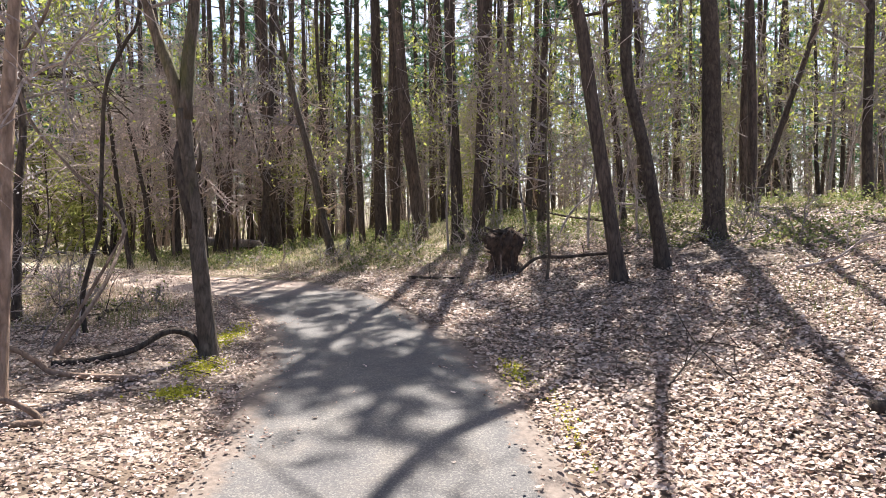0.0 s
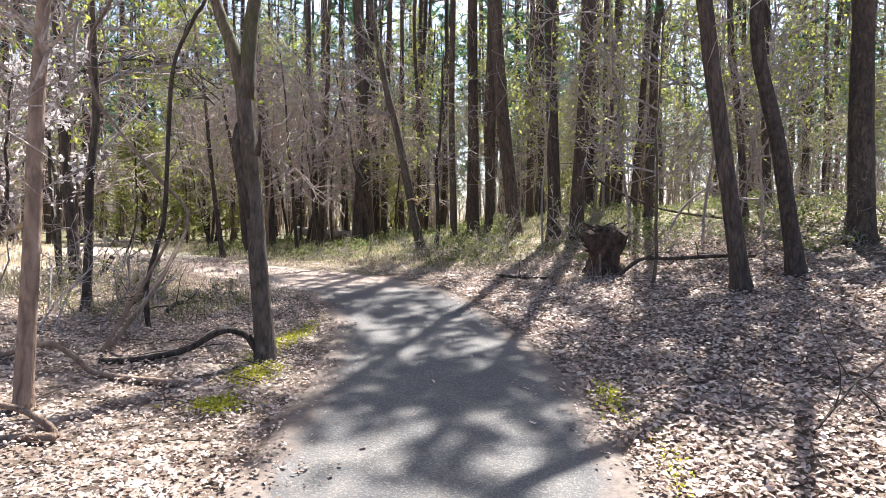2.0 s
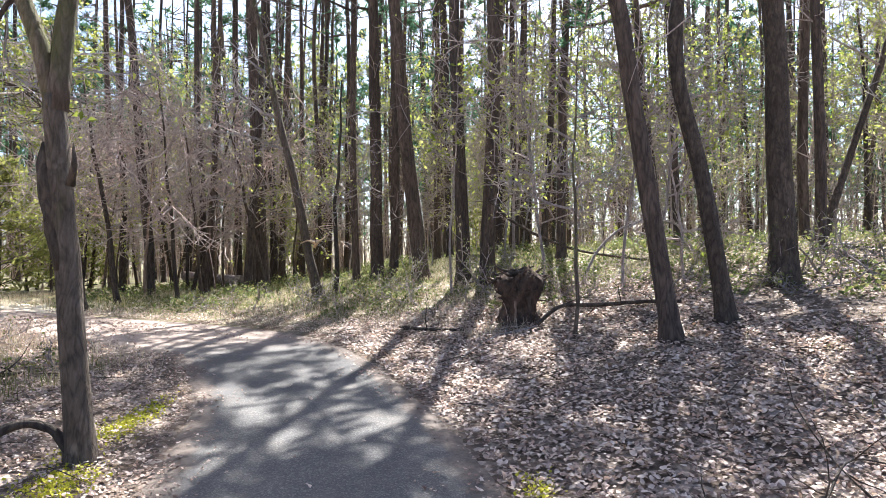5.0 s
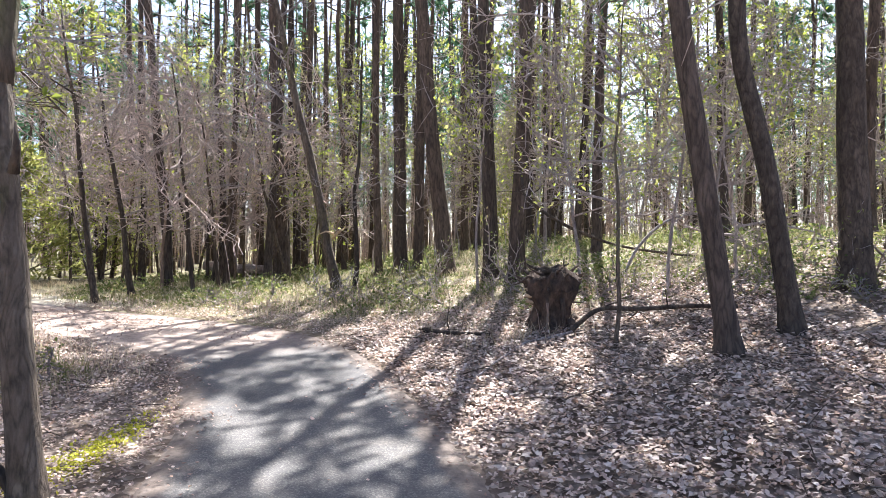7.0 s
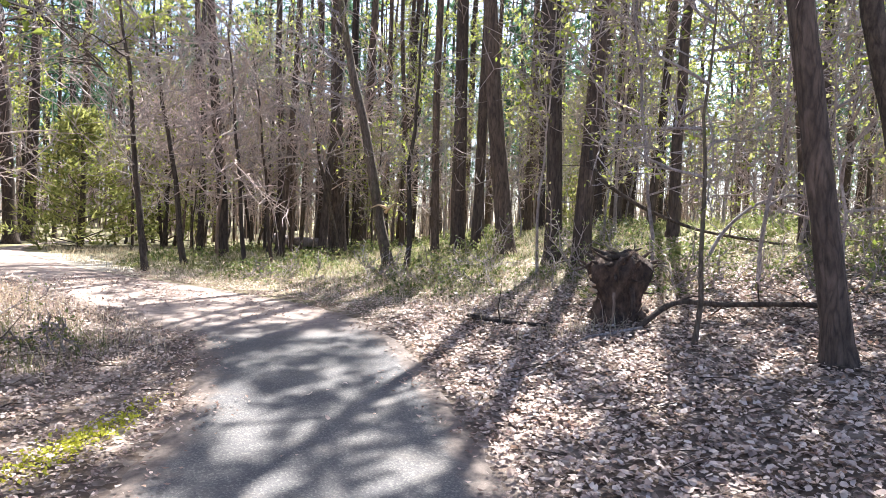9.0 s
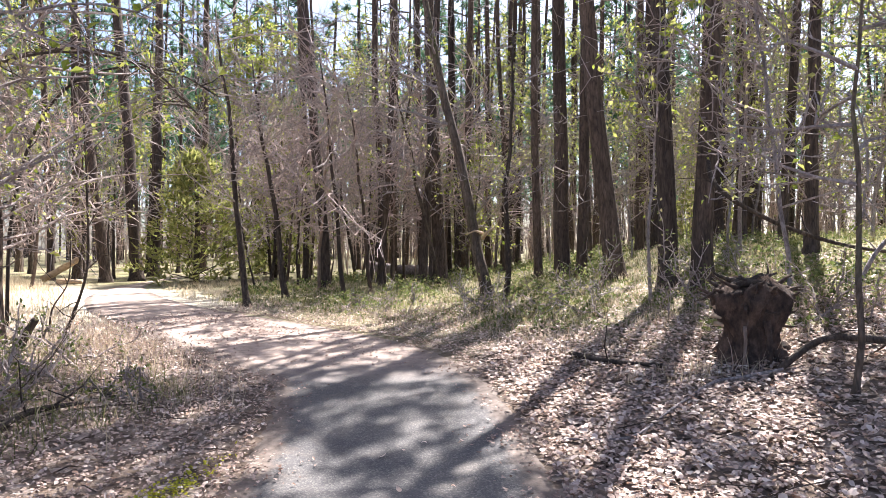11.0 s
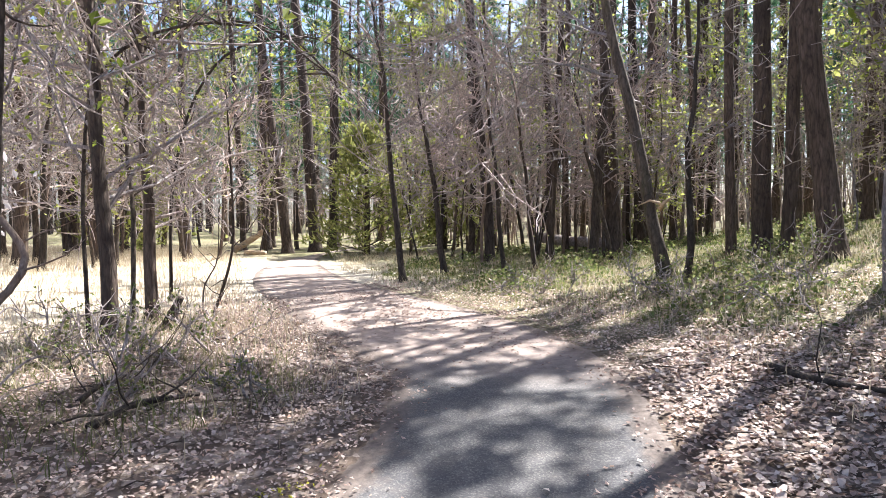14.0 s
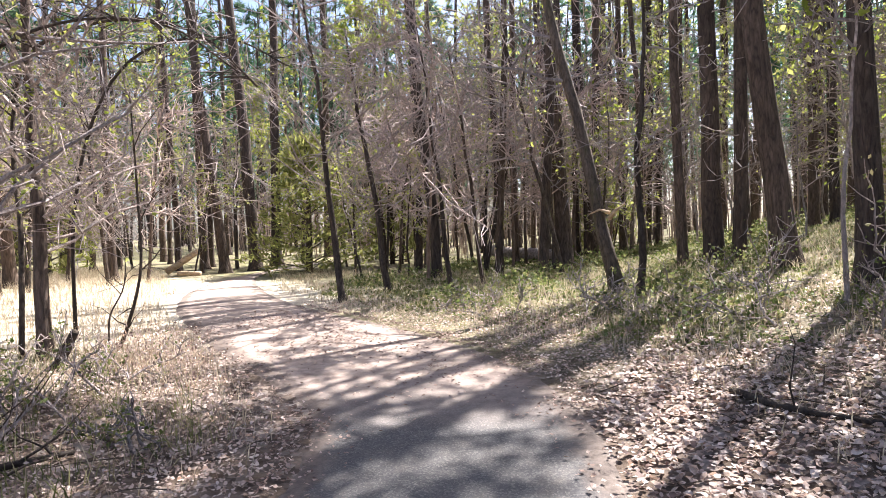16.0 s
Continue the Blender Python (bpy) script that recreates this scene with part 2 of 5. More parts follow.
# ---- shared geometry helpers ----
class Geo:
    """Collects triangles and quads for one mesh."""

    def __init__(self):
        self.v, self.f = [], []

    def tube(self, points, radii, sides=6, cap=True, rough=0.0, rng=None):
        first = len(self.v)
        pts = [Vector(p) for p in points]
        side = None
        for i, p in enumerate(pts):
            d = (pts[min(i + 1, len(pts) - 1)] - pts[max(i - 1, 0)]).normalized()
            if side is None:
                side = d.cross(Vector((0.31, 0.77, 0.21))).normalized()
            side = (side - d * side.dot(d)).normalized()
            up = d.cross(side)
            for k in range(sides):
                a = math.tau * k / sides
                r = radii[i] * (1 + (rng.uniform(-rough, rough) if rough else 0))
                self.v.append(p + (side * math.cos(a) + up * math.sin(a)) * r)
        for i in range(len(pts) - 1):
            for k in range(sides):
                a, b = first + i * sides + k, first + i * sides + (k + 1) % sides
                self.f.append((a, b, b + sides, a + sides))
        if cap:
            self.f.append(tuple(range(first + sides - 1, first - 1, -1)))
            last = first + (len(pts) - 1) * sides
            self.f.append(tuple(range(last, last + sides)))

    def blade(self, base, tip, width, across):
        n = len(self.v)
        a = across * (width * 0.5)
        self.v += [base - a, base + a, tip]
        self.f.append((n, n + 1, n + 2))

    def leaf(self, base, along, across, length, width, lift=0.25):
        n = len(self.v)
        up = along.cross(across) * (width * lift)
        mid = base + along * (length * 0.5)
        self.v += [base, mid - across * (width / 2) + up, base + along * length, mid + across * (width / 2) + up]
        self.f += [(n, n + 3, n + 2), (n, n + 2, n + 1)]

    def mesh(self, name, material, smooth=True):
        me = bpy.data.meshes.new(name)
        me.from_pydata([tuple(p) for p in self.v], [], self.f)
        me.materials.append(material)
        if smooth:
            me.shade_smooth()
        me.update()
        return me


def part(name, geo, material, parent, label="", smooth=True):
    ob = new(name, geo.mesh(name, material, smooth))
    ob.parent = parent
    if label:
        ob["label"] = label
    return ob


def joined(name, pieces, parent, label=""):
    """One part out of several Geos, each with its own material."""
    v, f, idx, mats = [], [], [], []
    for geo, material, smooth in pieces:
        if not geo.v:
            continue
        k = len(v)
        v += [tuple(p) for p in geo.v]
        f += [tuple(i + k for i in q) for q in geo.f]
        idx += [len(mats)] * len(geo.f)
        mats.append(material)
    me = bpy.data.meshes.new(name)
    me.from_pydata(v, [], f)
    for m in mats:
        me.materials.append(m)
    me.polygons.foreach_set("material_index", idx)
    me.update()
    ob = new(name, me)
    ob.parent = parent
    if label:
        ob["label"] = label
    return ob


def spline(points, steps=6):
    """Catmull-Rom through the points."""
    p = [Vector(q) for q in points]
    p = [p[0] * 2 - p[1]] + p + [p[-1] * 2 - p[-2]]
    out = []
    for i in range(1, len(p) - 2):
        for s in range(steps):
            t = s / steps
            a, b, c, d = p[i - 1], p[i], p[i + 1], p[i + 2]
            out.append(0.5 * (2 * b + (c - a) * t + (2 * a - 5 * b + 4 * c - d) * t * t + (3 * b - a - 3 * c + d) * t ** 3))
    out.append(p[-2].copy())
    return out


def rand_dir(rng, up=0.0):
    a, z = rng.uniform(0, math.tau), rng.uniform(-1, 1)
    r = math.sqrt(max(0, 1 - z * z))
    return Vector((r * math.cos(a), r * math.sin(a), z + up)).normalized()


# ---- the lie of the land ----
# right and left edge of the path, pair by pair
PATH_EDGES = [((0.95, -6.0), (-1.55, -6.0)), ((0.95, 0.0), (-1.45, 0.0)), ((0.82, 3.2), (-1.47, 3.0)), ((0.70, 4.6), (-1.56, 4.4)),
              ((0.45, 5.9), (-1.76, 5.8)), ((0.02, 7.2), (-2.05, 7.1)), ((-0.48, 8.4), (-2.42, 8.05)), ((-0.95, 9.4), (-2.85, 8.85)),
              ((-1.55, 10.3), (-3.45, 9.5)), ((-2.5, 11.25), (-4.45, 9.95)), ((-4.25, 12.3), (-5.7, 10.5)), ((-6.25, 13.1), (-7.2, 11.3)),
              ((-8.1, 14.0), (-8.7, 12.3)), ((-10.3, 15.6), (-10.5, 14.0)), ((-12.2, 17.4), (-12.1, 16.2)), ((-14.0, 20.0), (-13.6, 19.2)),
              ((-15.8, 24.0), (-15.0, 24.0))]
RIGHT = spline([(*a, 0) for a, b in PATH_EDGES], 8)
LEFT = spline([(*b, 0) for a, b in PATH_EDGES], 8)
MIDDLE = np.array([((a + b) / 2).to_2d() for a, b in zip(RIGHT, LEFT)])
HALF = np.array([(a - b).length / 2 for a, b in zip(RIGHT, LEFT)])


def off_path(x, y):
    """Metres outside the path's edge; negative on it."""
    x, y = np.atleast_1d(np.asarray(x, float)), np.atleast_1d(np.asarray(y, float))
    best = np.full(x.shape, 1e9)
    for (px, py), h in zip(MIDDLE, HALF):
        best = np.minimum(best, np.hypot(x - px, y - py) - h)
    return best


def land(x, y):
    """The ground's height, for numbers or arrays."""
    gx, gy = 9 * np.tanh(np.asarray(x, float) / 9), 14 * np.tanh((np.asarray(y, float) - 6) / 14)
    z = 0.0077 * gx + 0.08981 * gy + 0.01708 * gx * gx + 0.02286 * gx * gy + 0.00432 * gy * gy
    return np.where(z > 1.05, 1.05 + 0.6 * np.tanh((z - 1.05) / 0.6), z)


def bumps(x, y):
    x, y = np.asarray(x, float), np.asarray(y, float)
    b = 0.022 * np.sin(1.9 * x + 0.7 * np.sin(1.3 * y)) * np.sin(2.3 * y + 0.4) + 0.012 * np.sin(5.1 * x + 2 * np.sin(1.1 * y)) * np.sin(4.3 * y)
    return b * np.clip(off_path(x, y).reshape(x.shape) / 0.8, 0, 1)


def floor_z(x, y):
    return float(land(x, y) + bumps(np.array([x]), np.array([y]))[0])


def on_ground(x, y, z=0.0):
    return Vector((x, y, floor_z(x, y) + z))


def build_ground():
    def line(centre, near, step, reach):
        out, s = [0.0], step
        while out[-1] < reach:
            out.append(out[-1] + s)
            if out[-1] > near:
                s *= 1.22
        return np.array([centre - a for a in out[:0:-1]] + [centre + a for a in out])
    xs, ys = line(-2.0, 9, 0.2, 700), line(9.0, 9, 0.2, 700)
    gx, gy = np.meshgrid(xs, ys)
    gz = land(gx, gy) + bumps(gx.ravel(), gy.ravel()).reshape(gx.shape)
    verts = np.stack([gx.ravel(), gy.ravel(), gz.ravel()], 1).tolist()
    w, h = len(xs), len(ys)
    faces = [(j * w + i, j * w + i + 1, (j + 1) * w + i + 1, (j + 1) * w + i) for j in range(h - 1) for i in range(w - 1)]
    me = bpy.data.meshes.new("ground")
    me.from_pydata(verts, [], faces)
    me.materials.append(M_GROUND)
    me.shade_smooth()
    tagged(new("ground", me), "woodland floor of brown soil covered in dead leaves", "ground", kind="structure")


def build_path():
    g, rng = Geo(), random.Random(5)
    across = 12
    for i, (a, b) in enumerate(zip(RIGHT, LEFT)):
        fray = (rng.uniform(-0.05, 0.05), rng.uniform(-0.05, 0.05))
        for k in range(across + 1):
            s = -0.02 + 1.04 * k / across
            p = a.lerp(b, s)
            if k in (0, across):
                p = p + (a - b).normalized() * fray[k > 0]
            edge = k in (0, across)
            z = float(land(p.x, p.y)) + (-0.03 if edge else 0.012 + 0.02 * math.sin(math.pi * s))
            g.v.append(Vector((p.x, p.y, z)))
    n = across + 1
    for i in range(len(RIGHT) - 1):
        for k in range(across):
            g.f.append((i * n + k, i * n + k + 1, (i + 1) * n + k + 1, (i + 1) * n + k))
    me = g.mesh("path", M_ASPHALT)
    rim = me.attributes.new("rim", "FLOAT", "POINT")
    for i in range(len(me.vertices)):
        rim.data[i].value = (1.0, 0.62, 0.2, 0.05)[min(i % n, across - i % n, 3)]
    ob = new("path", me)
    tagged(ob, "narrow grey worn asphalt footpath with frayed leafy edges", "path", kind="structure")


# ---- trees ----
def twigs(geo, rng, start, way, length, radius, depth, leaves=None, leaf_size=0.05, leaf_rate=0.0, sides=4, droop=0.0, stout=1.0):
    """A limb that splits into thinner ones."""
    n = 4 if depth else 2
    radius = max(radius, stout * (0.0065, 0.010, 0.015, 0.02)[depth])
    pts, d = [start.copy()], way.copy()
    for i in range(n):
        d = (d + rand_dir(rng) * 0.36 + Vector((0, 0, 0.05 - droop))).normalized()
        pts.append(pts[-1] + d * (length / n))
    geo.tube(pts, [radius * (1 - 0.6 * i / n) for i in range(n + 1)], sides if depth > 1 and radius > 0.012 else 3, cap=False)
    if leaves is not None and depth <= 1:
        for i in range(1, n + 1):
            while rng.random() < leaf_rate:
                a = rand_dir(rng, 0.2)
                c = a.cross(rand_dir(rng)).normalized()
                s = leaf_size * rng.uniform(0.6, 1.3)
                leaves.leaf(pts[i] + rand_dir(rng) * 0.04, a, c, s, s * 0.6)
    if depth > 0:
        for i in range(1, n + 1):
            for _ in range(rng.choice((1, 1, 1, 2))):
                side = (d * 0.55 + rand_dir(rng, 0.15) * 0.9).normalized()
                twigs(geo, rng, pts[i], side, length * rng.uniform(0.4, 0.62), radius * (1 - 0.7 * i / n) * 0.55, depth - 1, leaves, leaf_size, leaf_rate, sides, droop, stout)


def trunk_line(rng, height, lean=(0, 0), wobble=0.05, steps=12):
    pts, off = [], Vector((0, 0, 0))
    for i in range(steps + 1):
        s = i / steps
        off = off + Vector((rng.uniform(-1, 1), rng.uniform(-1, 1), 0)) * (wobble if i else 0)
        pts.append(Vector((lean[0] * s, lean[1] * s, height * s)) + off)
    return pts


def stem(geo, pts, radius, top, sides, rng):
    """A trunk that swells at the root and thins to the top."""
    foot, high = pts[0].z, pts[-1].z
    low = [pts[0] - Vector((0, 0, 0.25))] + [pts[0].lerp(pts[1], q / max(0.6, pts[1].z - foot)) for q in (0.0, 0.1, 0.22, 0.4)]
    line = low + [p for p in pts[1:]]
    radii = [radius * (1 + 0.5 * math.exp(-max(0, p.z - foot) / (1.1 * radius + 0.02))) * (1 - (1 - top) * (max(0, p.z - foot) / (high - foot)) ** 1.1) for p in line]
    geo.tube(line, radii, sides, rough=0.05, rng=rng)


def along(pts, s):
    k = min(int(s * (len(pts) - 1)), len(pts) - 2)
    return pts[k].lerp(pts[k + 1], s * (len(pts) - 1) - k)


def needle_crown(rng, pts, low, density, limbs, needles, spread=2.2, coarse=1.0):
    """Limbs with tufts of needles from a part of the trunk upward."""
    count = int(26 * density)
    for i in range(count):
        s = low + (0.99 - low) * (i + rng.random()) / count
        at = along(pts, s)
        reach = spread * (1.0 - 0.65 * ((s - low) / (1 - low)) ** 1.5) * rng.uniform(0.55, 1.15)
        a = rng.uniform(0, math.tau)
        d = Vector((math.cos(a), math.sin(a), rng.uniform(-0.1, 0.35))).normalized()
        tip = at + d * reach
        mid = at.lerp(tip, 0.5) + Vector((0, 0, rng.uniform(-0.15, 0.1)))
        limbs.tube([at, mid, tip], [0.035, 0.022, 0.008], 4, cap=False)
        knots = [at.lerp(tip, rng.uniform(0.45, 1.0)) + rand_dir(rng) * rng.uniform(0.0, 0.45) for _ in range(3)]
        for j in range(int(13 * density)):
            c = rng.choice(knots) + rand_dir(rng) * rng.uniform(0.02, 0.26)
            axis = (d + rand_dir(rng, 0.3) * 0.8).normalized()
            for k in range(7):
                w = (axis + rand_dir(rng) * 0.85).normalized()
                needles.blade(c, c + w * rng.uniform(0.17, 0.34) * coarse, 0.04 * coarse, w.cross(rand_dir(rng)).normalized())


def thing(name, label, category, group="", at=None):
    e = new(name)
    e.empty_display_size = 0.2
    if at is not None:
        e.location = at
    return tagged(e, label, category, group)


def make_pine(seed, height, radius, low, density, lean=(0, 0), at=None, trunk_pts=None, label="tall straight pine with a bare brown trunk and high green crown", material=None, group="pine trees", wobble=0.035, dead=5, spread=2.2, coarse=1.0):
    rng = random.Random(seed)
    tree = thing("pine_tree", label, "pine tree", group, at)
    steps = 14
    pts = trunk_pts or trunk_line(rng, height, lean, wobble, steps)
    g = Geo()
    stem(g, pts, radius, 0.35, 10, rng)
    part("trunk", g, material or M_PINE, tree)
    limbs, needles = Geo(), Geo()
    needle_crown(rng, pts, low, density, limbs, needles, spread, coarse)
    stubs = Geo()
    for i in range(dead):
        s = rng.uniform(0.08, low)
        a = rng.uniform(0, math.tau)
        twigs(stubs, rng, along(pts, s), Vector((math.cos(a), math.sin(a), 0.1)), rng.uniform(0.4, 1.1), 0.013, 1)
    joined("crown", [(needles, M_NEEDLE, False), (limbs, material or M_PINE, True), (stubs, M_TWIG, True)], tree)
    return tree


def make_bare(seed, height, radius, lean=(0, 0), at=None, trunk_pts=None, leafy=0.0, label="slender leafless young tree with grey twigs", name="bare_tree", group="understory trees", low=0.25, limbs=9, reach=1.3, depth=2, material=None, leaf_mat=None, leaf_size=0.05, twig_mat=None, stout=1.0):
    rng = random.Random(seed)
    tree = thing(name, label, "tree", group, at)
    pts = trunk_pts or trunk_line(rng, height, lean, 0.05, 9)
    g = Geo()
    stem(g, pts, radius, 0.25, 8, rng)
    part("trunk", g, material or M_HARD, tree)
    tw, lv = Geo(), Geo()
    for i in range(limbs):
        s = low + (0.98 - low) * (i + rng.random()) / limbs
        a = rng.uniform(0, math.tau)
        d = Vector((math.cos(a), math.sin(a), rng.uniform(0.1, 0.7))).normalized()
        twigs(tw, rng, along(pts, s), d, reach * rng.uniform(0.6, 1.2) * (1.15 - 0.5 * s), max(0.008, radius * 0.28), depth, lv, leaf_size, leafy, stout=stout)
    joined("crown", [(tw, twig_mat or M_TWIG, True), (lv, leaf_mat or M_SPRING, False)], tree)
    return tree


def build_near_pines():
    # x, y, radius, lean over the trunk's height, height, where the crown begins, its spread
    # crowns sized to shade path and bank; pine at (4.5, 14.6) added for shade
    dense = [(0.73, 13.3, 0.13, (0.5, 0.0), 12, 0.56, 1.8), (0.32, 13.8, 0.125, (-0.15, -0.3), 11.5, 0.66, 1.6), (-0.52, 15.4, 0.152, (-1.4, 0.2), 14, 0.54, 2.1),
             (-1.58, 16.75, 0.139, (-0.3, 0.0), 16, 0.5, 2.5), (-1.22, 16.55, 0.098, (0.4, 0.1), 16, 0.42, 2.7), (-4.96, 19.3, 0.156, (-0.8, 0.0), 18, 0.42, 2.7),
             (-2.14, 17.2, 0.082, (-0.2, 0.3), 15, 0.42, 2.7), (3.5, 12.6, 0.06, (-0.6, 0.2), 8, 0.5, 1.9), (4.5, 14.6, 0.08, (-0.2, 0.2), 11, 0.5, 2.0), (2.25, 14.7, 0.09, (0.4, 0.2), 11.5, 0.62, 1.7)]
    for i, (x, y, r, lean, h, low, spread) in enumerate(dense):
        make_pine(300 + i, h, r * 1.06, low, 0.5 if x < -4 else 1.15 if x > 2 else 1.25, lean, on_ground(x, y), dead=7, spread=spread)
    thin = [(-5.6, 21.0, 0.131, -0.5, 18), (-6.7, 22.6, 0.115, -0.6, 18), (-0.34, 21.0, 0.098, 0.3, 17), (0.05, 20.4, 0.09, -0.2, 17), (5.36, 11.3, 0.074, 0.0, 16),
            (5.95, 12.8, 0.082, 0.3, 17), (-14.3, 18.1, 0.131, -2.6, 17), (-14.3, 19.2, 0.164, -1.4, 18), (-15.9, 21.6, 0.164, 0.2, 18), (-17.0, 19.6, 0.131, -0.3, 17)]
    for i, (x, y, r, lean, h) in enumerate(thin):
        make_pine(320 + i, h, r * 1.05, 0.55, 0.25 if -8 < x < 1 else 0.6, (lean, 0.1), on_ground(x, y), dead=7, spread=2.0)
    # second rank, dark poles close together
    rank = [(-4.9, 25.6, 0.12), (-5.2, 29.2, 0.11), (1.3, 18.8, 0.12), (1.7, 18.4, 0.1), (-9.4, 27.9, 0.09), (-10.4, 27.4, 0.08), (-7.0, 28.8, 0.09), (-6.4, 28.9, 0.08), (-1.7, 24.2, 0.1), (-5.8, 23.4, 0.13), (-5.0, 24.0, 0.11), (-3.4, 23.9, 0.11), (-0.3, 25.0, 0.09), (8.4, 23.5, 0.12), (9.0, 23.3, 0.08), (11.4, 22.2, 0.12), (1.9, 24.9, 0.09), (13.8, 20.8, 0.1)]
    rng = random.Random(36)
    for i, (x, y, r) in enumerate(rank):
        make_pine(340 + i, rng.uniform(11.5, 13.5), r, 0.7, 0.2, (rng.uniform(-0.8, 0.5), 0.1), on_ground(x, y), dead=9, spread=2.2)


def build_forest():
    rng = random.Random(77)
    kinds = [make_pine(11, 19, 0.13, 0.6, 0.34, (0.5, 0.2), wobble=0.05, dead=12), make_pine(12, 17, 0.10, 0.58, 0.34, (-0.9, 0.3), wobble=0.06, dead=12),
             make_pine(13, 19, 0.13, 0.32, 1.15, (0.4, -0.5), wobble=0.05, coarse=1.5), make_pine(14, 15, 0.085, 0.3, 1.1, (-0.6, 0.2), wobble=0.06, coarse=1.5)]
    taken = [(0.73, 13.3), (0.3, 13.8), (-0.57, 15.9), (-1.58, 16.75), (-4.96, 19.3), (5.34, 11.6), (5.85, 12.6)]
    clearings = [(-9.5, 12.0, 3.8), (-13.0, 13.0, 2.5), (2.8, 4.2, 2.6), (-2.6, 3.4, 1.2), (-0.8, 10.5, 1.3), (-7.5, 16.5, 2.5), (0.3, 9.8, 1.6), (-4.0, 9.0, 1.4), (3.0, 13.0, 2.0), (-13.0, 20.5, 2.5), (-3.0, 16.5, 2.6), (1.0, 15.5, 2.0), (-6.0, 19.5, 2.6), (4.0, 17.0, 2.2), (-1.5, 21.0, 2.5)]   # sunlit ground
    spots = []
    for j in range(4000):
        x, y = rng.uniform(-44, 40), rng.uniform(17.5, 58)
        if j % 5 == 0:
            x, y = rng.uniform(-36, -13.5), rng.uniform(5, 24)
        if -13.5 < x < -9 and y < 16 + (-9 - x) * 0.55 + 3:
            continue
        if off_path(x, y)[0] < 1.2 or min(math.hypot(x - a, y - b) for a, b in taken) < (1.6 if y < 34 else 2.3):
            continue
        if x > 4 and y < 30 and rng.random() < 0.55:
            continue
        if -26 < x < -3 and 19 < y < 36 and rng.random() < 0.5:
            continue
        if y < 36 and any(math.hypot(x - 0.21 * d - a, y - d - b) < c for d in (5.5, 8.5, 12.0) for a, b, c in clearings) and rng.random() < 0.85:
            continue
        taken.append((x, y))
        spots.append((x, y))
        if len(spots) > 168:
            break
    first = {}
    for i, (x, y) in enumerate(spots):
        k = rng.randrange(2) if y < 31 and x > -20 else rng.choice((1, 2, 2, 3, 3))
        m = Matrix.Translation(on_ground(x, y)) @ Matrix.Rotation(rng.uniform(0, math.tau), 4, "Z")
        s = rng.uniform(0.85, 1.2)
        if k not in first:
            first[k] = True
            kinds[k].matrix_basis = m
        else:
            copy_thing(kinds[k], m).scale = (s, s, rng.uniform(0.9, 1.15))
    # slim poles crowding between the larger pines
    poles = [make_pine(15, 16, 0.085, 0.74, 0.2, (0.5, 0.2), wobble=0.05, dead=10), make_pine(16, 15, 0.065, 0.74, 0.2, (-0.7, 0.3), wobble=0.07, dead=10), make_pine(17, 18, 0.11, 0.74, 0.2, (0.2, -0.3), wobble=0.04, dead=9)]
    n = 0
    while n < 58:
        x, y = rng.uniform(-22, 15), rng.uniform(20, 44)
        if n % 6 == 0:
            x, y = rng.uniform(-9, 3), rng.uniform(17.5, 26)
        if off_path(x, y)[0] < 1.3 or (x < -9 and y < 19 + (-9 - x) * 0.55) or min(math.hypot(x - a, y - b) for a, b in taken) < 0.75:
            continue
        taken.append((x, y))
        m = Matrix.Translation(on_ground(x, y)) @ Matrix.Rotation(rng.uniform(0, math.tau), 4, "Z")
        s = rng.uniform(0.85, 1.25)
        if n < 3:
            poles[n].matrix_basis = m
        else:
            copy_thing(poles[n % 3], m).scale = (s, s, rng.uniform(0.9, 1.15))
        n += 1


def build_far_woods():
    rng = random.Random(8)
    g, n, tw = Geo(), Geo(), Geo()
    for i in range(420):
        a = rng.uniform(-1.35, 1.1)
        d = rng.uniform(52, 120)
        x, y = -2 + d * math.sin(a), 6 + d * math.cos(a)
        base = Vector((x, y, float(land(x, y)) - 0.3))
        h = rng.uniform(15, 26)
        lean = Vector((rng.uniform(-0.6, 0.6), 0, 0))
        g.tube([base, base + lean + Vector((0, 0, h))], [rng.uniform(0.12, 0.24), 0.06], 5, cap=False)
        for k in range(40):
            c = base + lean * 0.8 + Vector((rng.gauss(0, 2.1), rng.gauss(0, 2.1), h * rng.uniform(0.3, 1.02)))
            for q in range(7):
                w = rand_dir(rng, 0.2)
                n.blade(c, c + w * rng.uniform(0.6, 1.2), 0.24, w.cross(rand_dir(rng)).normalized())
        for k in range(34):
            c = base + Vector((rng.gauss(0, 2.4), rng.gauss(0, 2.4), h * rng.uniform(0.0, 0.42)))
            w = rand_dir(rng, 0.9)
            tw.blade(c, c + w * rng.uniform(1.2, 3.0), 0.09, w.cross(rand_dir(rng)).normalized())
    woods = thing("far_woods", "distant pine wood closing the view behind the near trees", "woods")
    woods["kind"] = "stuff"
    joined("wood", [(g, M_PINE, True), (n, M_NEEDLE, False), (tw, M_BRUSHWOOD, False)], woods)


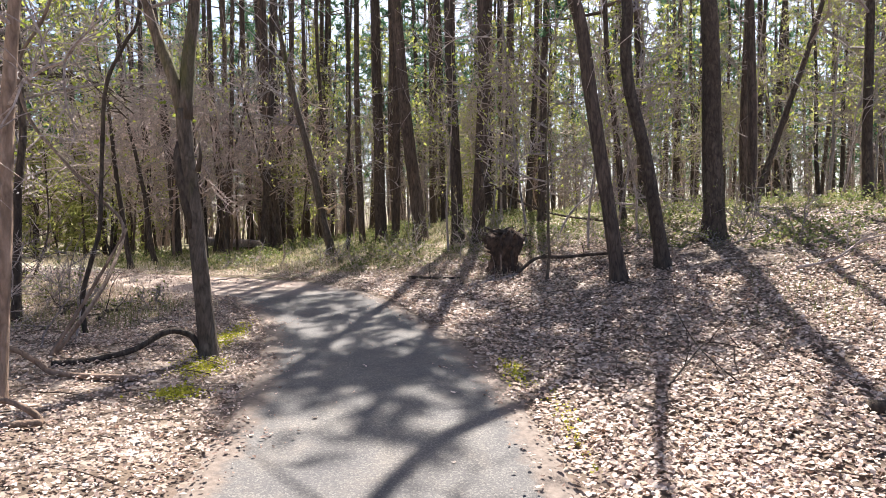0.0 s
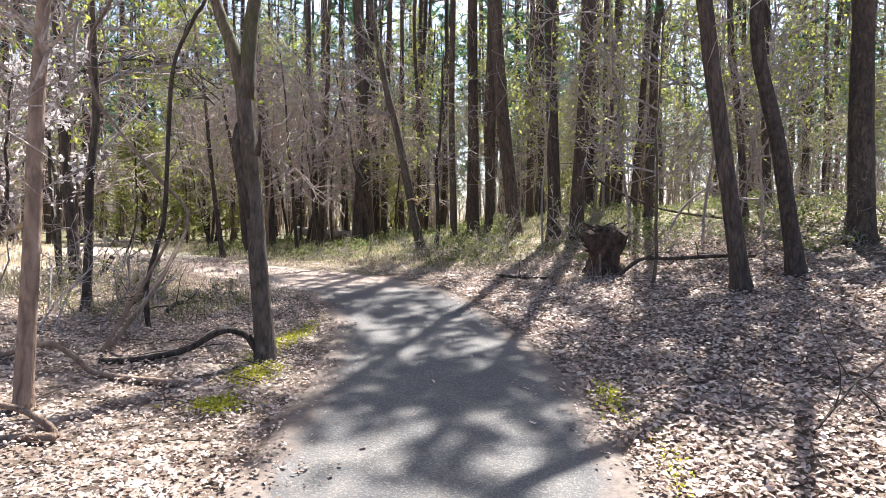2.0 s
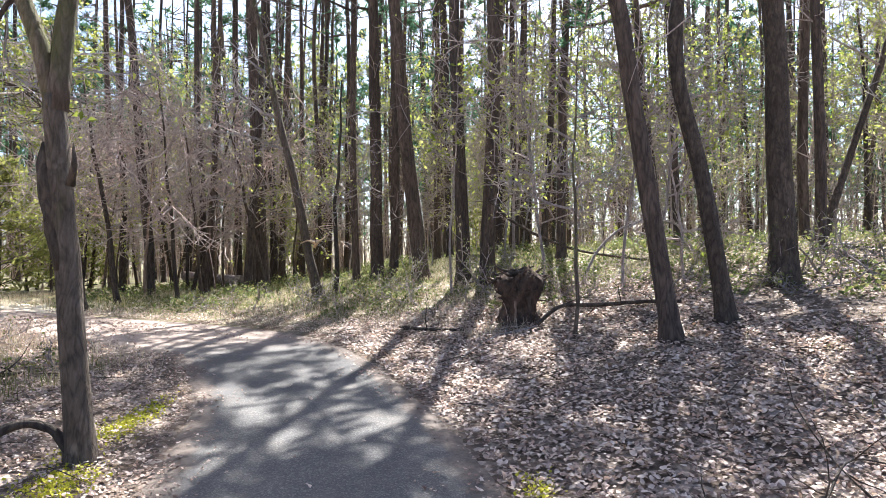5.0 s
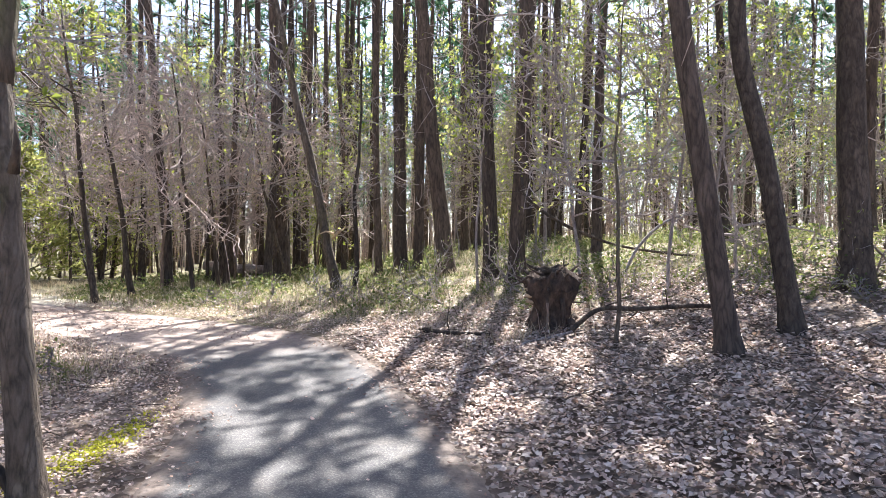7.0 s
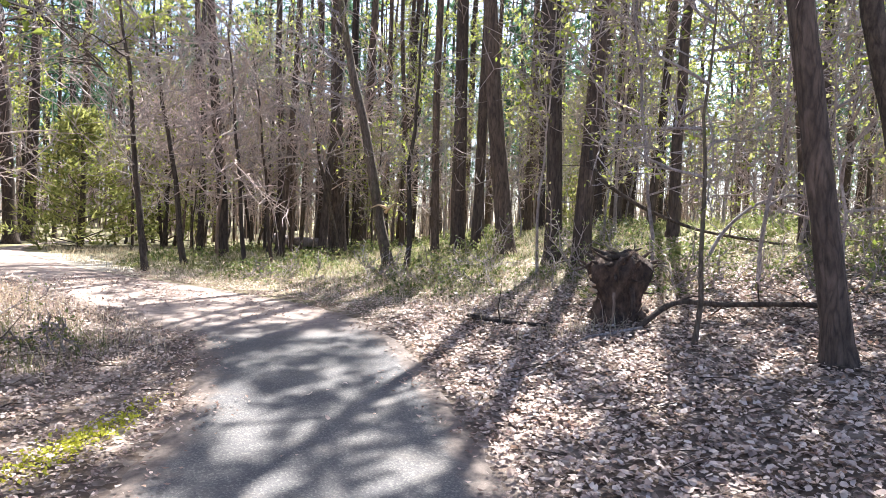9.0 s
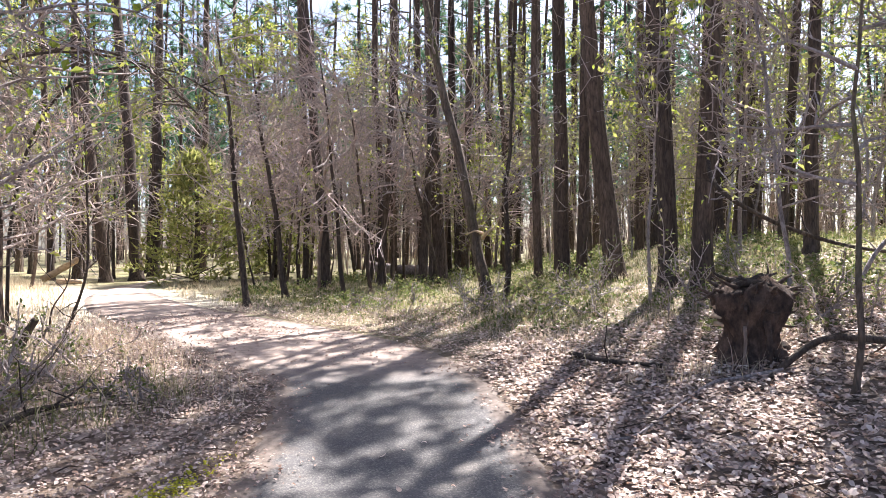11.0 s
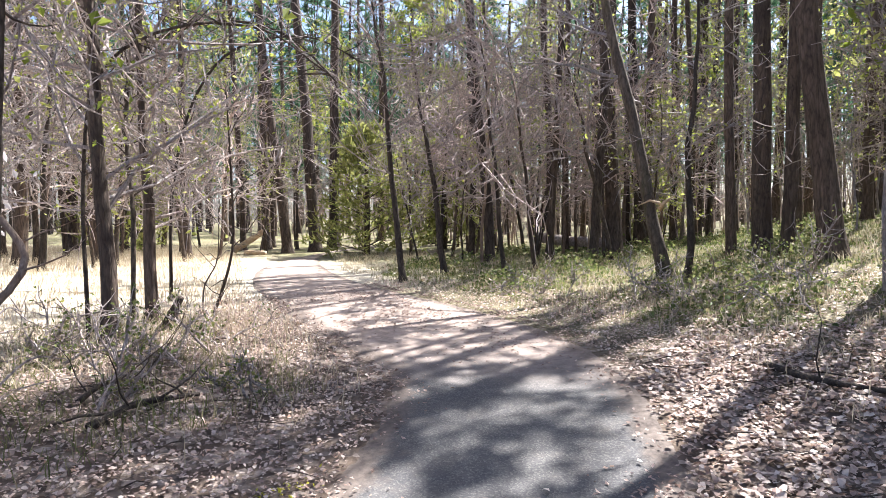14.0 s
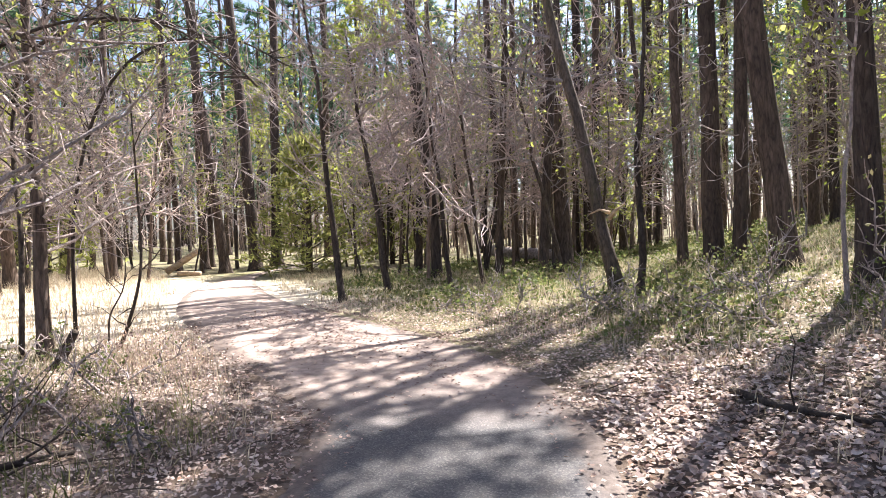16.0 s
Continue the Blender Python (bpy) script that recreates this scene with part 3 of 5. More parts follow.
def build_thicket():
    """Tangle of bare twigs and a few first leaves deep between the trunks."""
    rng = random.Random(88)
    g, lv = Geo(), Geo()
    for i in range(1300):
        if i % 5:
            x, y = rng.uniform(-36, 30), rng.uniform(27, 60)
        else:
            x, y = rng.uniform(-24, 16), rng.uniform(21, 32)
        if off_path(x, y)[0] < 1.5 or (x < -9 and y < 18 + (-9 - x) * 0.5):
            continue
        base = on_ground(x, y)
        h = rng.uniform(1.6, 5.5)
        lean = rand_dir(rng) * 0.5
        top = base + Vector((lean.x, lean.y, h))
        g.tube([base, base.lerp(top, 0.5) + rand_dir(rng) * 0.12, top], [0.022, 0.016, 0.006], 3, cap=False)
        for k in range(16):
            b = base.lerp(top, rng.uniform(0.25, 1.0))
            w = Vector((rng.gauss(0, 1), rng.gauss(0, 1), rng.uniform(0.0, 0.9))).normalized()
            e = b + w * rng.uniform(0.4, 1.3)
            g.blade(b, e, rng.uniform(0.012, 0.022), w.cross(rand_dir(rng)).normalized())
            v = (w + rand_dir(rng) * 0.7).normalized()
            c = b.lerp(e, 0.5)
            g.blade(c, c + v * rng.uniform(0.3, 0.7), 0.012, v.cross(rand_dir(rng)).normalized())
        for k in range(12 if rng.random() < (0.5 if x > 2 else 0.2) else 0):
            c = base + Vector((rng.gauss(0, 0.6), rng.gauss(0, 0.6), h * rng.uniform(0.3, 1.1)))
            a = rand_dir(rng)
            lv.leaf(c, a, a.cross(rand_dir(rng)).normalized(), rng.uniform(0.08, 0.15), 0.07)
    o = thing("thicket", "tangle of bare brown twigs between distant trunks", "thicket")
    o["kind"] = "stuff"
    joined("growth", [(g, M_BRUSHWOOD, False), (lv, M_UNDER, False)], o)


def build_understory():
    rng = random.Random(21)
    # slender trees round the bend
    make_bare(41, 5.4, 0.06, (-0.8, 0.1), on_ground(-6.75, 14.0), limbs=17, low=0.32, reach=2.4, material=M_HARD, label="leaning dark young tree beside the bend")
    make_bare(42, 4.8, 0.065, (-0.7, 0.1), on_ground(-6.85, 15.4), limbs=18, low=0.3, reach=2.4, label="dark young tree with low grey twigs")
    mossy = make_bare(43, 7.5, 0.10, (-1.5, -0.2), on_ground(-2.5, 14.7), limbs=10, low=0.3, reach=1.5, material=M_MOSSY, leafy=0.25, label="leaning mossy young tree with a broken side branch")
    stub = Geo()
    stub.tube([(-0.09, -0.05, 1.02), (0.0, -0.14, 1.1), (0.16, -0.2, 1.2)], [0.035, 0.028, 0.008], 6, rough=0.2, rng=rng)
    stub.tube([(-0.09, -0.05, 1.1), (-0.2, -0.14, 1.14), (-0.34, -0.18, 1.08)], [0.03, 0.02, 0.006], 6, rough=0.2, rng=rng)
    part("broken_branch", stub, M_CUT, mossy, "pale torn broken branch")
    make_bare(44, 4.2, 0.05, (0.2, 0.1), on_ground(-2.15, 14.4), limbs=9, reach=1.0, leafy=0.2)
    make_bare(45, 9.5, 0.12, (0.3, 0.2), on_ground(-14.2, 25.0), limbs=26, low=0.4, reach=2.3, leafy=0.8, leaf_size=0.13, label="tall tree in bright yellow-green first leaf")
    make_bare(46, 8.0, 0.09, (0.3, 0.2), on_ground(-18.5, 24.0), limbs=24, low=0.35, reach=2.2, leafy=0.75, leaf_size=0.12, label="tall tree in bright yellow-green first leaf")
    leafing = make_bare(47, 8.5, 0.08, (0.4, 0.2), on_ground(-9.5, 25.5), limbs=22, low=0.35, reach=2.2, leafy=0.62, leaf_size=0.11, label="slender tree in yellow-green first leaf")
    for i, (x, y, q) in enumerate(((-4.2, 24.5, 0.9), (-12.0, 29.0, 1.15), (-6.5, 30.0, 1.1), (-19.0, 18.0, 0.9), (-2.0, 27.5, 1.0), (-22.0, 22.0, 1.1), (-16.5, 13.0, 0.8), (2.5, 22.5, 0.9), (7.5, 24.0, 1.0), (11.0, 19.0, 0.9), (13.5, 22.0, 1.0), (7.0, 29.0, 1.1), (12.0, 28.0, 1.1), (16.5, 21.0, 1.0), (4.0, 27.0, 1.0), (18.0, 30.0, 1.2))):
        copy_thing(leafing, Matrix.Translation(on_ground(x, y)) @ Matrix.Rotation(i * 1.7, 4, "Z")).scale = (q, q, q)
    kinds = [make_bare(51, 4.8, 0.045, (0.7, 0.1), limbs=10, low=0.28, reach=2.5, material=M_PALEBARK, twig_mat=M_PINKTWIG, stout=1.5), make_bare(52, 4.2, 0.042, (-0.7, 0.3), limbs=9, low=0.3, reach=2.3, leafy=0.1, material=M_PINE, twig_mat=M_PINKTWIG, stout=1.5),
             make_bare(53, 5.0, 0.05, (0.9, -0.4), limbs=9, low=0.36, reach=2.3, leafy=0.3, leaf_size=0.08, stout=1.5), make_bare(54, 2.8, 0.026, (0.4, 0.2), limbs=9, reach=1.3, leafy=0.4, leaf_size=0.07)]
    first, taken, n = {}, [(-7.05, 14.7), (-7.3, 16)], 0
    while n < 76:
        if n < 38:
            x, y = rng.uniform(-14, -4.2), rng.uniform(14.2, 24)
            if abs(math.degrees(math.atan2(-x, y - 5.8)) - 42) < 3.5 and y < 19.5:
                continue
        else:
            x, y = rng.uniform(-23, -12.3), rng.uniform(6.5, 22)
        if off_path(x, y)[0] < 1.1 or min(math.hypot(x - a, y - b) for a, b in taken) < 0.8 or (y < 15.5 and x > -6.5):
            continue
        taken.append((x, y))
        k = rng.randrange(4)
        m = Matrix.Translation(on_ground(x, y)) @ Matrix.Rotation(rng.uniform(0, math.tau), 4, "Z")
        n += 1
        if k not in first:
            first[k] = True
            kinds[k].matrix_basis = m
        else:
            s = rng.uniform(0.8, 1.25)
            copy_thing(kinds[k], m).scale = (s, s, s)


def build_leafy_saplings():
    rng = random.Random(31)
    label = "thin sapling with sprays of small yellow-green spring leaves"
    make_bare(61, 3.4, 0.022, (0.05, 0.1), on_ground(1.46, 9.15), limbs=10, low=0.35, reach=1.2, leafy=0.36, material=M_MOSSY, label=label, name="sapling", group="leafy saplings", leaf_size=0.055)
    kinds = [make_bare(62, 3.2, 0.02, (0.4, 0.2), limbs=9, low=0.2, reach=1.3, leafy=0.36, material=M_TWIG, label=label, name="sapling", group="leafy saplings", leaf_size=0.06),
             make_bare(63, 4.4, 0.026, (-0.5, 0.1), limbs=10, low=0.2, reach=1.6, leafy=0.34, material=M_TWIG, label=label, name="sapling", group="leafy saplings", leaf_size=0.06),
             make_bare(64, 2.2, 0.016, (0.2, -0.2), limbs=9, low=0.12, reach=1.1, leafy=0.38, material=M_TWIG, label=label, name="sapling", group="leafy saplings", leaf_size=0.055)]
    make_bare(66, 3.6, 0.025, (0.1, -0.2), on_ground(0.1, 12.9), limbs=7, low=0.5, reach=0.8, leafy=0.34, material=M_TWIG, label="thin sapling with pale yellow-green leaf sprays before a pine", name="sapling", group="leafy saplings", leaf_size=0.09)
    first, taken, n = {}, [], 0
    while n < 46:
        if n < 34:
            x, y = rng.uniform(1.4, 12), rng.uniform(10.4, 24)
        else:
            x, y = rng.uniform(-3.0, 1.5), rng.uniform(14.5, 24)
        if y < 9.8 + 0.2 * abs(x) or min([math.hypot(x - a, y - b) for a, b in taken] + [9]) < 0.75:
            continue
        taken.append((x, y))
        k = rng.randrange(3)
        m = Matrix.Translation(on_ground(x, y)) @ Matrix.Rotation(rng.uniform(0, math.tau), 4, "Z")
        n += 1
        if k not in first:
            first[k] = True
            kinds[k].matrix_basis = m
        else:
            s = rng.uniform(0.8, 1.3)
            copy_thing(kinds[k], m).scale = (s, s, s)


def build_right_trees():
    # leaning tree
    at = on_ground(2.34, 8.62)
    pts = spline([(0, 0, 0), (-0.10, 0, 0.75), (-0.25, 0, 1.72), (-0.39, 0.0, 2.65), (-0.52, 0.02, 3.55), (-0.84, 0.05, 4.4), (-1.45, 0.1, 5.6), (-1.65, 0.2, 6.8), (-1.8, 0.3, 9.0), (-1.9, 0.4, 12.0)], 3)
    make_pine(401, 12, 0.10, 0.75, 0.22, at=at, trunk_pts=pts, label="leaning brown pine trunk on the leaf-covered bank", dead=4)
    # crooked dark tree
    at = on_ground(3.05, 8.98)
    pts = spline([(0, 0, 0), (-0.13, 0, 0.88), (-0.28, 0, 1.7), (-0.46, 0.0, 2.45), (-0.51, 0.0, 3.02), (-0.48, 0.0, 3.5), (-0.55, 0.1, 4.6), (-0.8, 0.2, 7.0), (-0.7, 0.3, 10.0)], 3)
    make_bare(402, 10, 0.095, at=at, trunk_pts=pts, limbs=7, low=0.6, reach=1.5, leafy=0.1, material=M_HARD, label="crooked dark hardwood trunk on the leafy bank", name="crooked_tree", group="bank trees")
    # thick dark tree
    at = on_ground(4.16, 9.95)
    make_bare(403, 13, 0.155, (-0.3, 0.3), at, limbs=14, low=0.3, reach=2.4, material=M_HARD, leafy=0.1, label="thick dark hardwood trunk with twigs at its foot", name="dark_tree", group="bank trees")
    at = on_ground(7.4, 11.3)
    make_bare(404, 9, 0.09, (0.2, 0.3), at, limbs=12, low=0.25, reach=2.2, leafy=0.15, label="dark hardwood with branches reaching out", name="dark_tree", group="bank trees")
    at = on_ground(5.6, 11.7)
    make_bare(405, 8, 0.06, (2.6, 0.1), at, limbs=11, low=0.3, reach=2.0, leafy=0.1, label="dark tree leaning outward with bare limbs", name="dark_tree", group="bank trees")


def build_fork_tree():
    at = on_ground(-2.2, 6.02)
    tree = thing("forked_tree", "forked grey-brown tree with a broken stub beside the path", "tree", "", at)
    rng = random.Random(6)
    main = spline([(0, 0, -0.15), (-0.02, 0, 0.3), (-0.06, 0, 0.75), (-0.10, 0, 1.3), (-0.16, 0, 1.9), (-0.18, 0, 2.3)], 3)
    g = Geo()
    n = len(main) - 1
    g.tube(main, [0.084 * (1 + 0.75 * math.exp(-i * 1.1)) * (1 - 0.2 * i / n) for i in range(n + 1)], 12, rough=0.06, rng=rng)
    part("trunk", g, M_MOSSY, tree)
    for pts, r in (([(-0.18, 0, 2.2), (-0.27, 0, 2.6), (-0.40, 0, 2.95), (-0.50, 0, 3.3), (-0.7, 0.1, 4.2), (-1.0, 0.2, 5.5), (-1.3, 0.3, 7.5)], 0.062),
                   ([(-0.17, 0, 2.2), (-0.13, 0.02, 2.75), (-0.07, 0.05, 3.3), (0.02, 0.1, 4.6), (0.25, 0.2, 6.2), (0.3, 0.4, 8.0)], 0.07)):
        line = spline(pts, 3)
        g = Geo()
        g.tube(line, [r * (1 - 0.7 * i / (len(line) - 1)) for i in range(len(line))], 8, rough=0.05, rng=rng)
        limb = part("limb", g, M_MOSSY, tree)
        tw, lv = Geo(), Geo()
        for i in range(10):
            twigs(tw, rng, along(line, rng.uniform(0.35, 1)), rand_dir(rng, 0.4), rng.uniform(0.8, 1.7), 0.018, 2, lv, 0.05, 0.12)
        joined("crown", [(tw, M_TWIG, True), (lv, M_SPRING, False)], tree)
    g = Geo()
    g.tube(spline([(-0.10, -0.02, 1.2), (-0.18, -0.03, 1.55), (-0.22, -0.03, 1.78), (-0.23, -0.03, 2.0)], 3), [0.06, 0.058, 0.055, 0.052, 0.05, 0.05, 0.048, 0.045, 0.03, 0.012], 8, rough=0.15, rng=rng)
    part("broken_stub", g, M_HARD, tree)
    g = Geo()
    g.tube([(-0.04, -0.06, 1.72), (0.0, -0.09, 1.85), (0.0, -0.1, 1.98)], [0.03, 0.02, 0.004], 6, rough=0.1, rng=rng)
    part("bark_flap", g, M_HARD, tree)


def rope(name, label, category, pts, radius, material, end=0.5, sides=7, seed=1, twig=0, group="", lift=True):
    """A bent branch, root or vine through world points; z counts from the ground where lift is set."""
    rng = random.Random(seed)
    w = [on_ground(x, y, z) if lift else Vector((x, y, z)) for x, y, z in pts]
    o = thing(name, label, category, group, w[0])
    line = [p - w[0] for p in spline(w, 5)]
    n = len(line) - 1
    g = Geo()
    g.tube(line, [radius * (1 - (1 - end) * i / n) for i in range(n + 1)], sides, rough=0.12, rng=rng)
    part("stem", g, material, o)
    for i in range(twig):
        q = Geo()
        at = along(line, rng.uniform(0.15, 1))
        d = rand_dir(rng, 0.45)
        L = rng.uniform(0.25, 0.8)
        bend = [at]
        for k in range(4):
            d = (d + rand_dir(rng) * 0.4).normalized()
            bend.append(bend[-1] + d * (L / 4))
        fat = max(0.0055, radius * rng.uniform(0.22, 0.4))
        q.tube(bend, [fat * (1 - 0.2 * k) for k in range(5)], 4, cap=False)
        part("twig", q, material, o)
    return o


def build_left_tangle():
    # pale trunk nearest the path's start
    at = on_ground(-3.03, 4.35)
    pts = spline([(0, 0, -0.1), (0.01, 0, 0.2), (0.05, 0.03, 0.92), (0.08, 0.06, 1.77), (0.14, 0.09, 2.62), (0.3, 0.1, 4.0), (0.5, 0.3, 6.5)], 3)
    make_bare(501, 6.5, 0.058, at=at, trunk_pts=pts, limbs=8, low=0.5, reach=1.5, material=M_PALEBARK, label="slim tree with pale brown bark among vines", name="slim_tree")
    make_bare(504, 2.4, 0.03, (0.2, 0.1), on_ground(-5.5, 6.7), limbs=11, low=0.3, reach=0.85, leafy=0.66, leaf_mat=M_BLOSSOM, leaf_size=0.06, label="small flowering tree covered in white blossom", name="flowering_tree", group="")
    v = "twisting bare woody vine hanging among the trees"
    rope("vine", v, "vine", [(-3.46, 5.7, 0.0), (-3.27, 5.9, 0.35), (-3.2, 6.2, 0.7), (-3.32, 6.74, 1.14), (-3.59, 6.72, 1.46), (-3.98, 6.69, 1.88), (-4.25, 6.67, 2.25), (-4.3, 6.68, 2.78), (-4.03, 6.73, 3.33), (-3.7, 6.8, 4.6)], 0.02, M_PALEBARK, 0.75, seed=3, twig=6, group="vines")
    rope("vine", v, "vine", [(-3.71, 6.67, 0.0), (-3.73, 6.67, 0.39), (-3.65, 6.69, 0.73), (-3.55, 6.71, 1.13), (-3.52, 6.74, 1.86), (-3.47, 6.77, 2.59), (-3.27, 6.8, 3.05), (-3.13, 6.83, 3.39), (-3.0, 6.9, 4.8)], 0.026, M_HARD, 0.6, seed=4, twig=8, group="vines")
    rope("vine", v, "vine", [(-3.46, 5.63, 0.0), (-3.27, 5.66, 0.32), (-3.04, 5.7, 0.71), (-2.8, 5.74, 1.15)], 0.019, M_PALEBARK, 0.6, seed=5, group="vines")
    make_bare(502, 6.0, 0.05, (0.1, 0.2), on_ground(-4.64, 7.0), limbs=13, low=0.3, reach=1.5, leafy=0.4, leaf_size=0.075, label="slender dark tree among vines with a few leaves")
    rope("root", "arched bare root rising from the leaf litter", "root", [(-2.24, 5.98, 0.05), (-2.36, 5.96, 0.21), (-2.56, 5.92, 0.22), (-2.76, 5.75, 0.08), (-3.0, 5.55, 0.03), (-3.3, 5.4, 0.02)], 0.03, M_HARD, 0.8, seed=6)
    rope("root", "arched bare root rising from the leaf litter", "root", [(-2.45, 5.14, 0.03), (-2.82, 5.1, 0.03), (-3.09, 5.07, 0.04), (-3.22, 5.06, 0.12), (-3.39, 5.04, 0.2), (-3.55, 5.02, 0.17), (-3.9, 5.1, 0.02)], 0.024, M_PALEBARK, 0.8, seed=22)
    rope("root", "pale bent dead branch lying on dead leaves", "root", [(-2.5, 3.98, 0.02), (-2.54, 3.99, 0.07), (-2.64, 3.98, 0.13), (-2.79, 3.96, 0.17), (-3.1, 4.0, 0.12), (-3.4, 4.1, 0.02)], 0.022, M_PALEBARK, 0.7, seed=7)
    rope("root", "pale bent dead branch lying on dead leaves", "root", [(-2.48, 3.95, 0.04), (-2.62, 3.91, 0.03), (-2.8, 3.85, 0.02), (-3.2, 3.75, 0.03)], 0.024, M_PALEBARK, 0.7, seed=8)
    for i, (x, y, a) in enumerate(((-3.6, 6.3, 1.9), (-4.4, 6.0, 1.4), (-5.0, 6.9, 2.2), (-4.6, 5.2, 2.8))):
        rope("dead_branch", "thin dead branch propped in the leaf litter", "branch",
             [(x, y, 0.0), (x + 0.35 * math.cos(a), y + 0.35 * math.sin(a), 0.35), (x + 0.8 * math.cos(a), y + 0.7 * math.sin(a), 0.55), (x + 1.3 * math.cos(a), y + 1.0 * math.sin(a), 0.45)],
             0.010, M_TWIG, 0.4, 5, 60 + i, 5, "dead branches")
    # bare shrubs in the tangle
    shrub = make_bare(521, 1.0, 0.009, (0.2, 0.1), on_ground(-3.75, 6.0), limbs=6, low=0.15, reach=0.5, depth=2, material=M_TWIG, label="low bare grey-brown shrub among vines and dead leaves", name="bare_shrub", group="bare shrubs", stout=0.4)
    for i, (x, y, q) in enumerate(((-4.3, 6.2, 1.1), (-4.6, 5.7, 0.9), (-5.2, 6.3, 1.2))):
        copy_thing(shrub, Matrix.Translation(on_ground(x, y)) @ Matrix.Rotation(0.8 + i * 2.3, 4, "Z")).scale = (q, q, q)
    # trees and snag on the far left of the bend
    make_bare(511, 6.5, 0.08, (-0.4, 0.1), on_ground(-5.98, 8.55), limbs=32, low=0.16, reach=2.2, material=M_PINE, leafy=0.46, leaf_size=0.062, label="young tree with many pale grey twigs by the dry meadow")
    make_bare(512, 6.0, 0.07, (-0.3, 0.2), on_ground(-6.6, 9.35), limbs=30, low=0.16, reach=2.1, material=M_PINE, leafy=0.3, leaf_size=0.055, label="young tree with many pale grey twigs by the dry meadow")
    twiggy = make_bare(513, 5.2, 0.06, (0.3, 0.2), on_ground(-12.2, 10.6), limbs=24, low=0.14, reach=2.2, leafy=0.14, label="low bushy tree of bare pale twigs behind the meadow", material=M_HARD)
    for i, (x, y, q) in enumerate(((-12.9, 12.3, 0.9), (-13.4, 14.2, 0.8), (-14.3, 11.4, 1.1), (-9.4, 8.4, 1.0), (-15.0, 15.2, 1.0), (-11.4, 9.3, 0.8))):
        copy_thing(twiggy, Matrix.Translation(on_ground(x, y)) @ Matrix.Rotation(1.3 + i * 2.1, 4, "Z")).scale = (q, q, q)
    rope("sapling", "thin curved leafless sapling beside dry grass", "sapling", [(-6.45, 10.0, 0), (-6.3, 10.05, 0.35), (-6.15, 10.1, 0.9), (-6.15, 10.1, 1.7), (-6.2, 10.1, 2.7)], 0.022, M_HARD, 0.4, seed=9, twig=10)
    rope("sapling", "thin curved leafless sapling beside dry grass", "sapling", [(-6.7, 10.05, 0), (-6.65, 10.05, 0.35), (-6.45, 10.1, 0.7), (-6.4, 10.1, 1.3)], 0.012, M_HARD, 0.4, seed=10, twig=5)
    rope("vine", "arching bare vine hung with twigs above the meadow's edge", "vine", [(-6.75, 9.2, 0.0), (-6.85, 9.3, 1.2), (-7.1, 9.4, 2.3), (-7.0, 9.6, 3.1), (-6.4, 10.2, 3.5), (-5.8, 10.7, 3.35), (-5.3, 11.0, 2.8)], 0.028, M_HARD, 0.4, seed=31, twig=42, group="vines")
    rope("vine", "arching bare vine hung with twigs above the meadow's edge", "vine", [(-6.1, 8.4, 0.0), (-6.3, 8.5, 1.5), (-6.3, 8.7, 2.6), (-5.8, 9.2, 3.1), (-5.3, 9.9, 3.2), (-4.9, 10.4, 2.8)], 0.022, M_HARD, 0.4, seed=32, twig=40, group="vines")
    rope("vine", "arching bare vine hung with twigs above the meadow's edge", "vine", [(-7.6, 10.2, 0.0), (-7.5, 10.2, 1.4), (-7.3, 10.4, 2.6), (-6.8, 10.7, 3.3), (-6.1, 11.3, 3.5), (-5.6, 11.8, 3.2)], 0.024, M_HARD, 0.4, seed=33, twig=44, group="vines")
    rope("snag", "short dark broken snag leaning in dry grass", "stump", [(-6.2, 9.2, -0.05), (-6.1, 9.25, 0.15), (-5.98, 9.3, 0.36)], 0.06, M_HARD, 0.6, 8, 11)


def build_bend_deadwood():
    rope("dead_branch", "weathered dead branch lying among weeds and leaves", "branch", [(-3.91, 7.31, 0.03), (-4.01, 7.69, 0.06), (-3.98, 8.14, 0.04)], 0.03, M_HARD, 0.5, 7, 70, 6, "dead branches")
    rope("dead_branch", "weathered dead branch lying among weeds and leaves", "branch", [(-5.49, 7.88, 0.03), (-5.34, 8.17, 0.14), (-4.85, 8.53, 0.04)], 0.016, M_TWIG, 0.5, 7, 71, 6, "dead branches")
    rope("dead_branch", "weathered dead branch lying among weeds and leaves", "branch", [(-4.43, 7.49, 0.03), (-4.42, 7.72, 0.14), (-4.46, 8.06, 0.04)], 0.02, M_HARD, 0.5, 7, 72, 6, "dead branches")
    rope("dead_branch", "weathered dead branch lying among weeds and leaves", "branch", [(-5.95, 8.74, 0.03), (-4.96, 8.45, 0.14), (-4.63, 8.44, 0.04)], 0.014, M_TWIG, 0.5, 7, 73, 6, "dead branches")


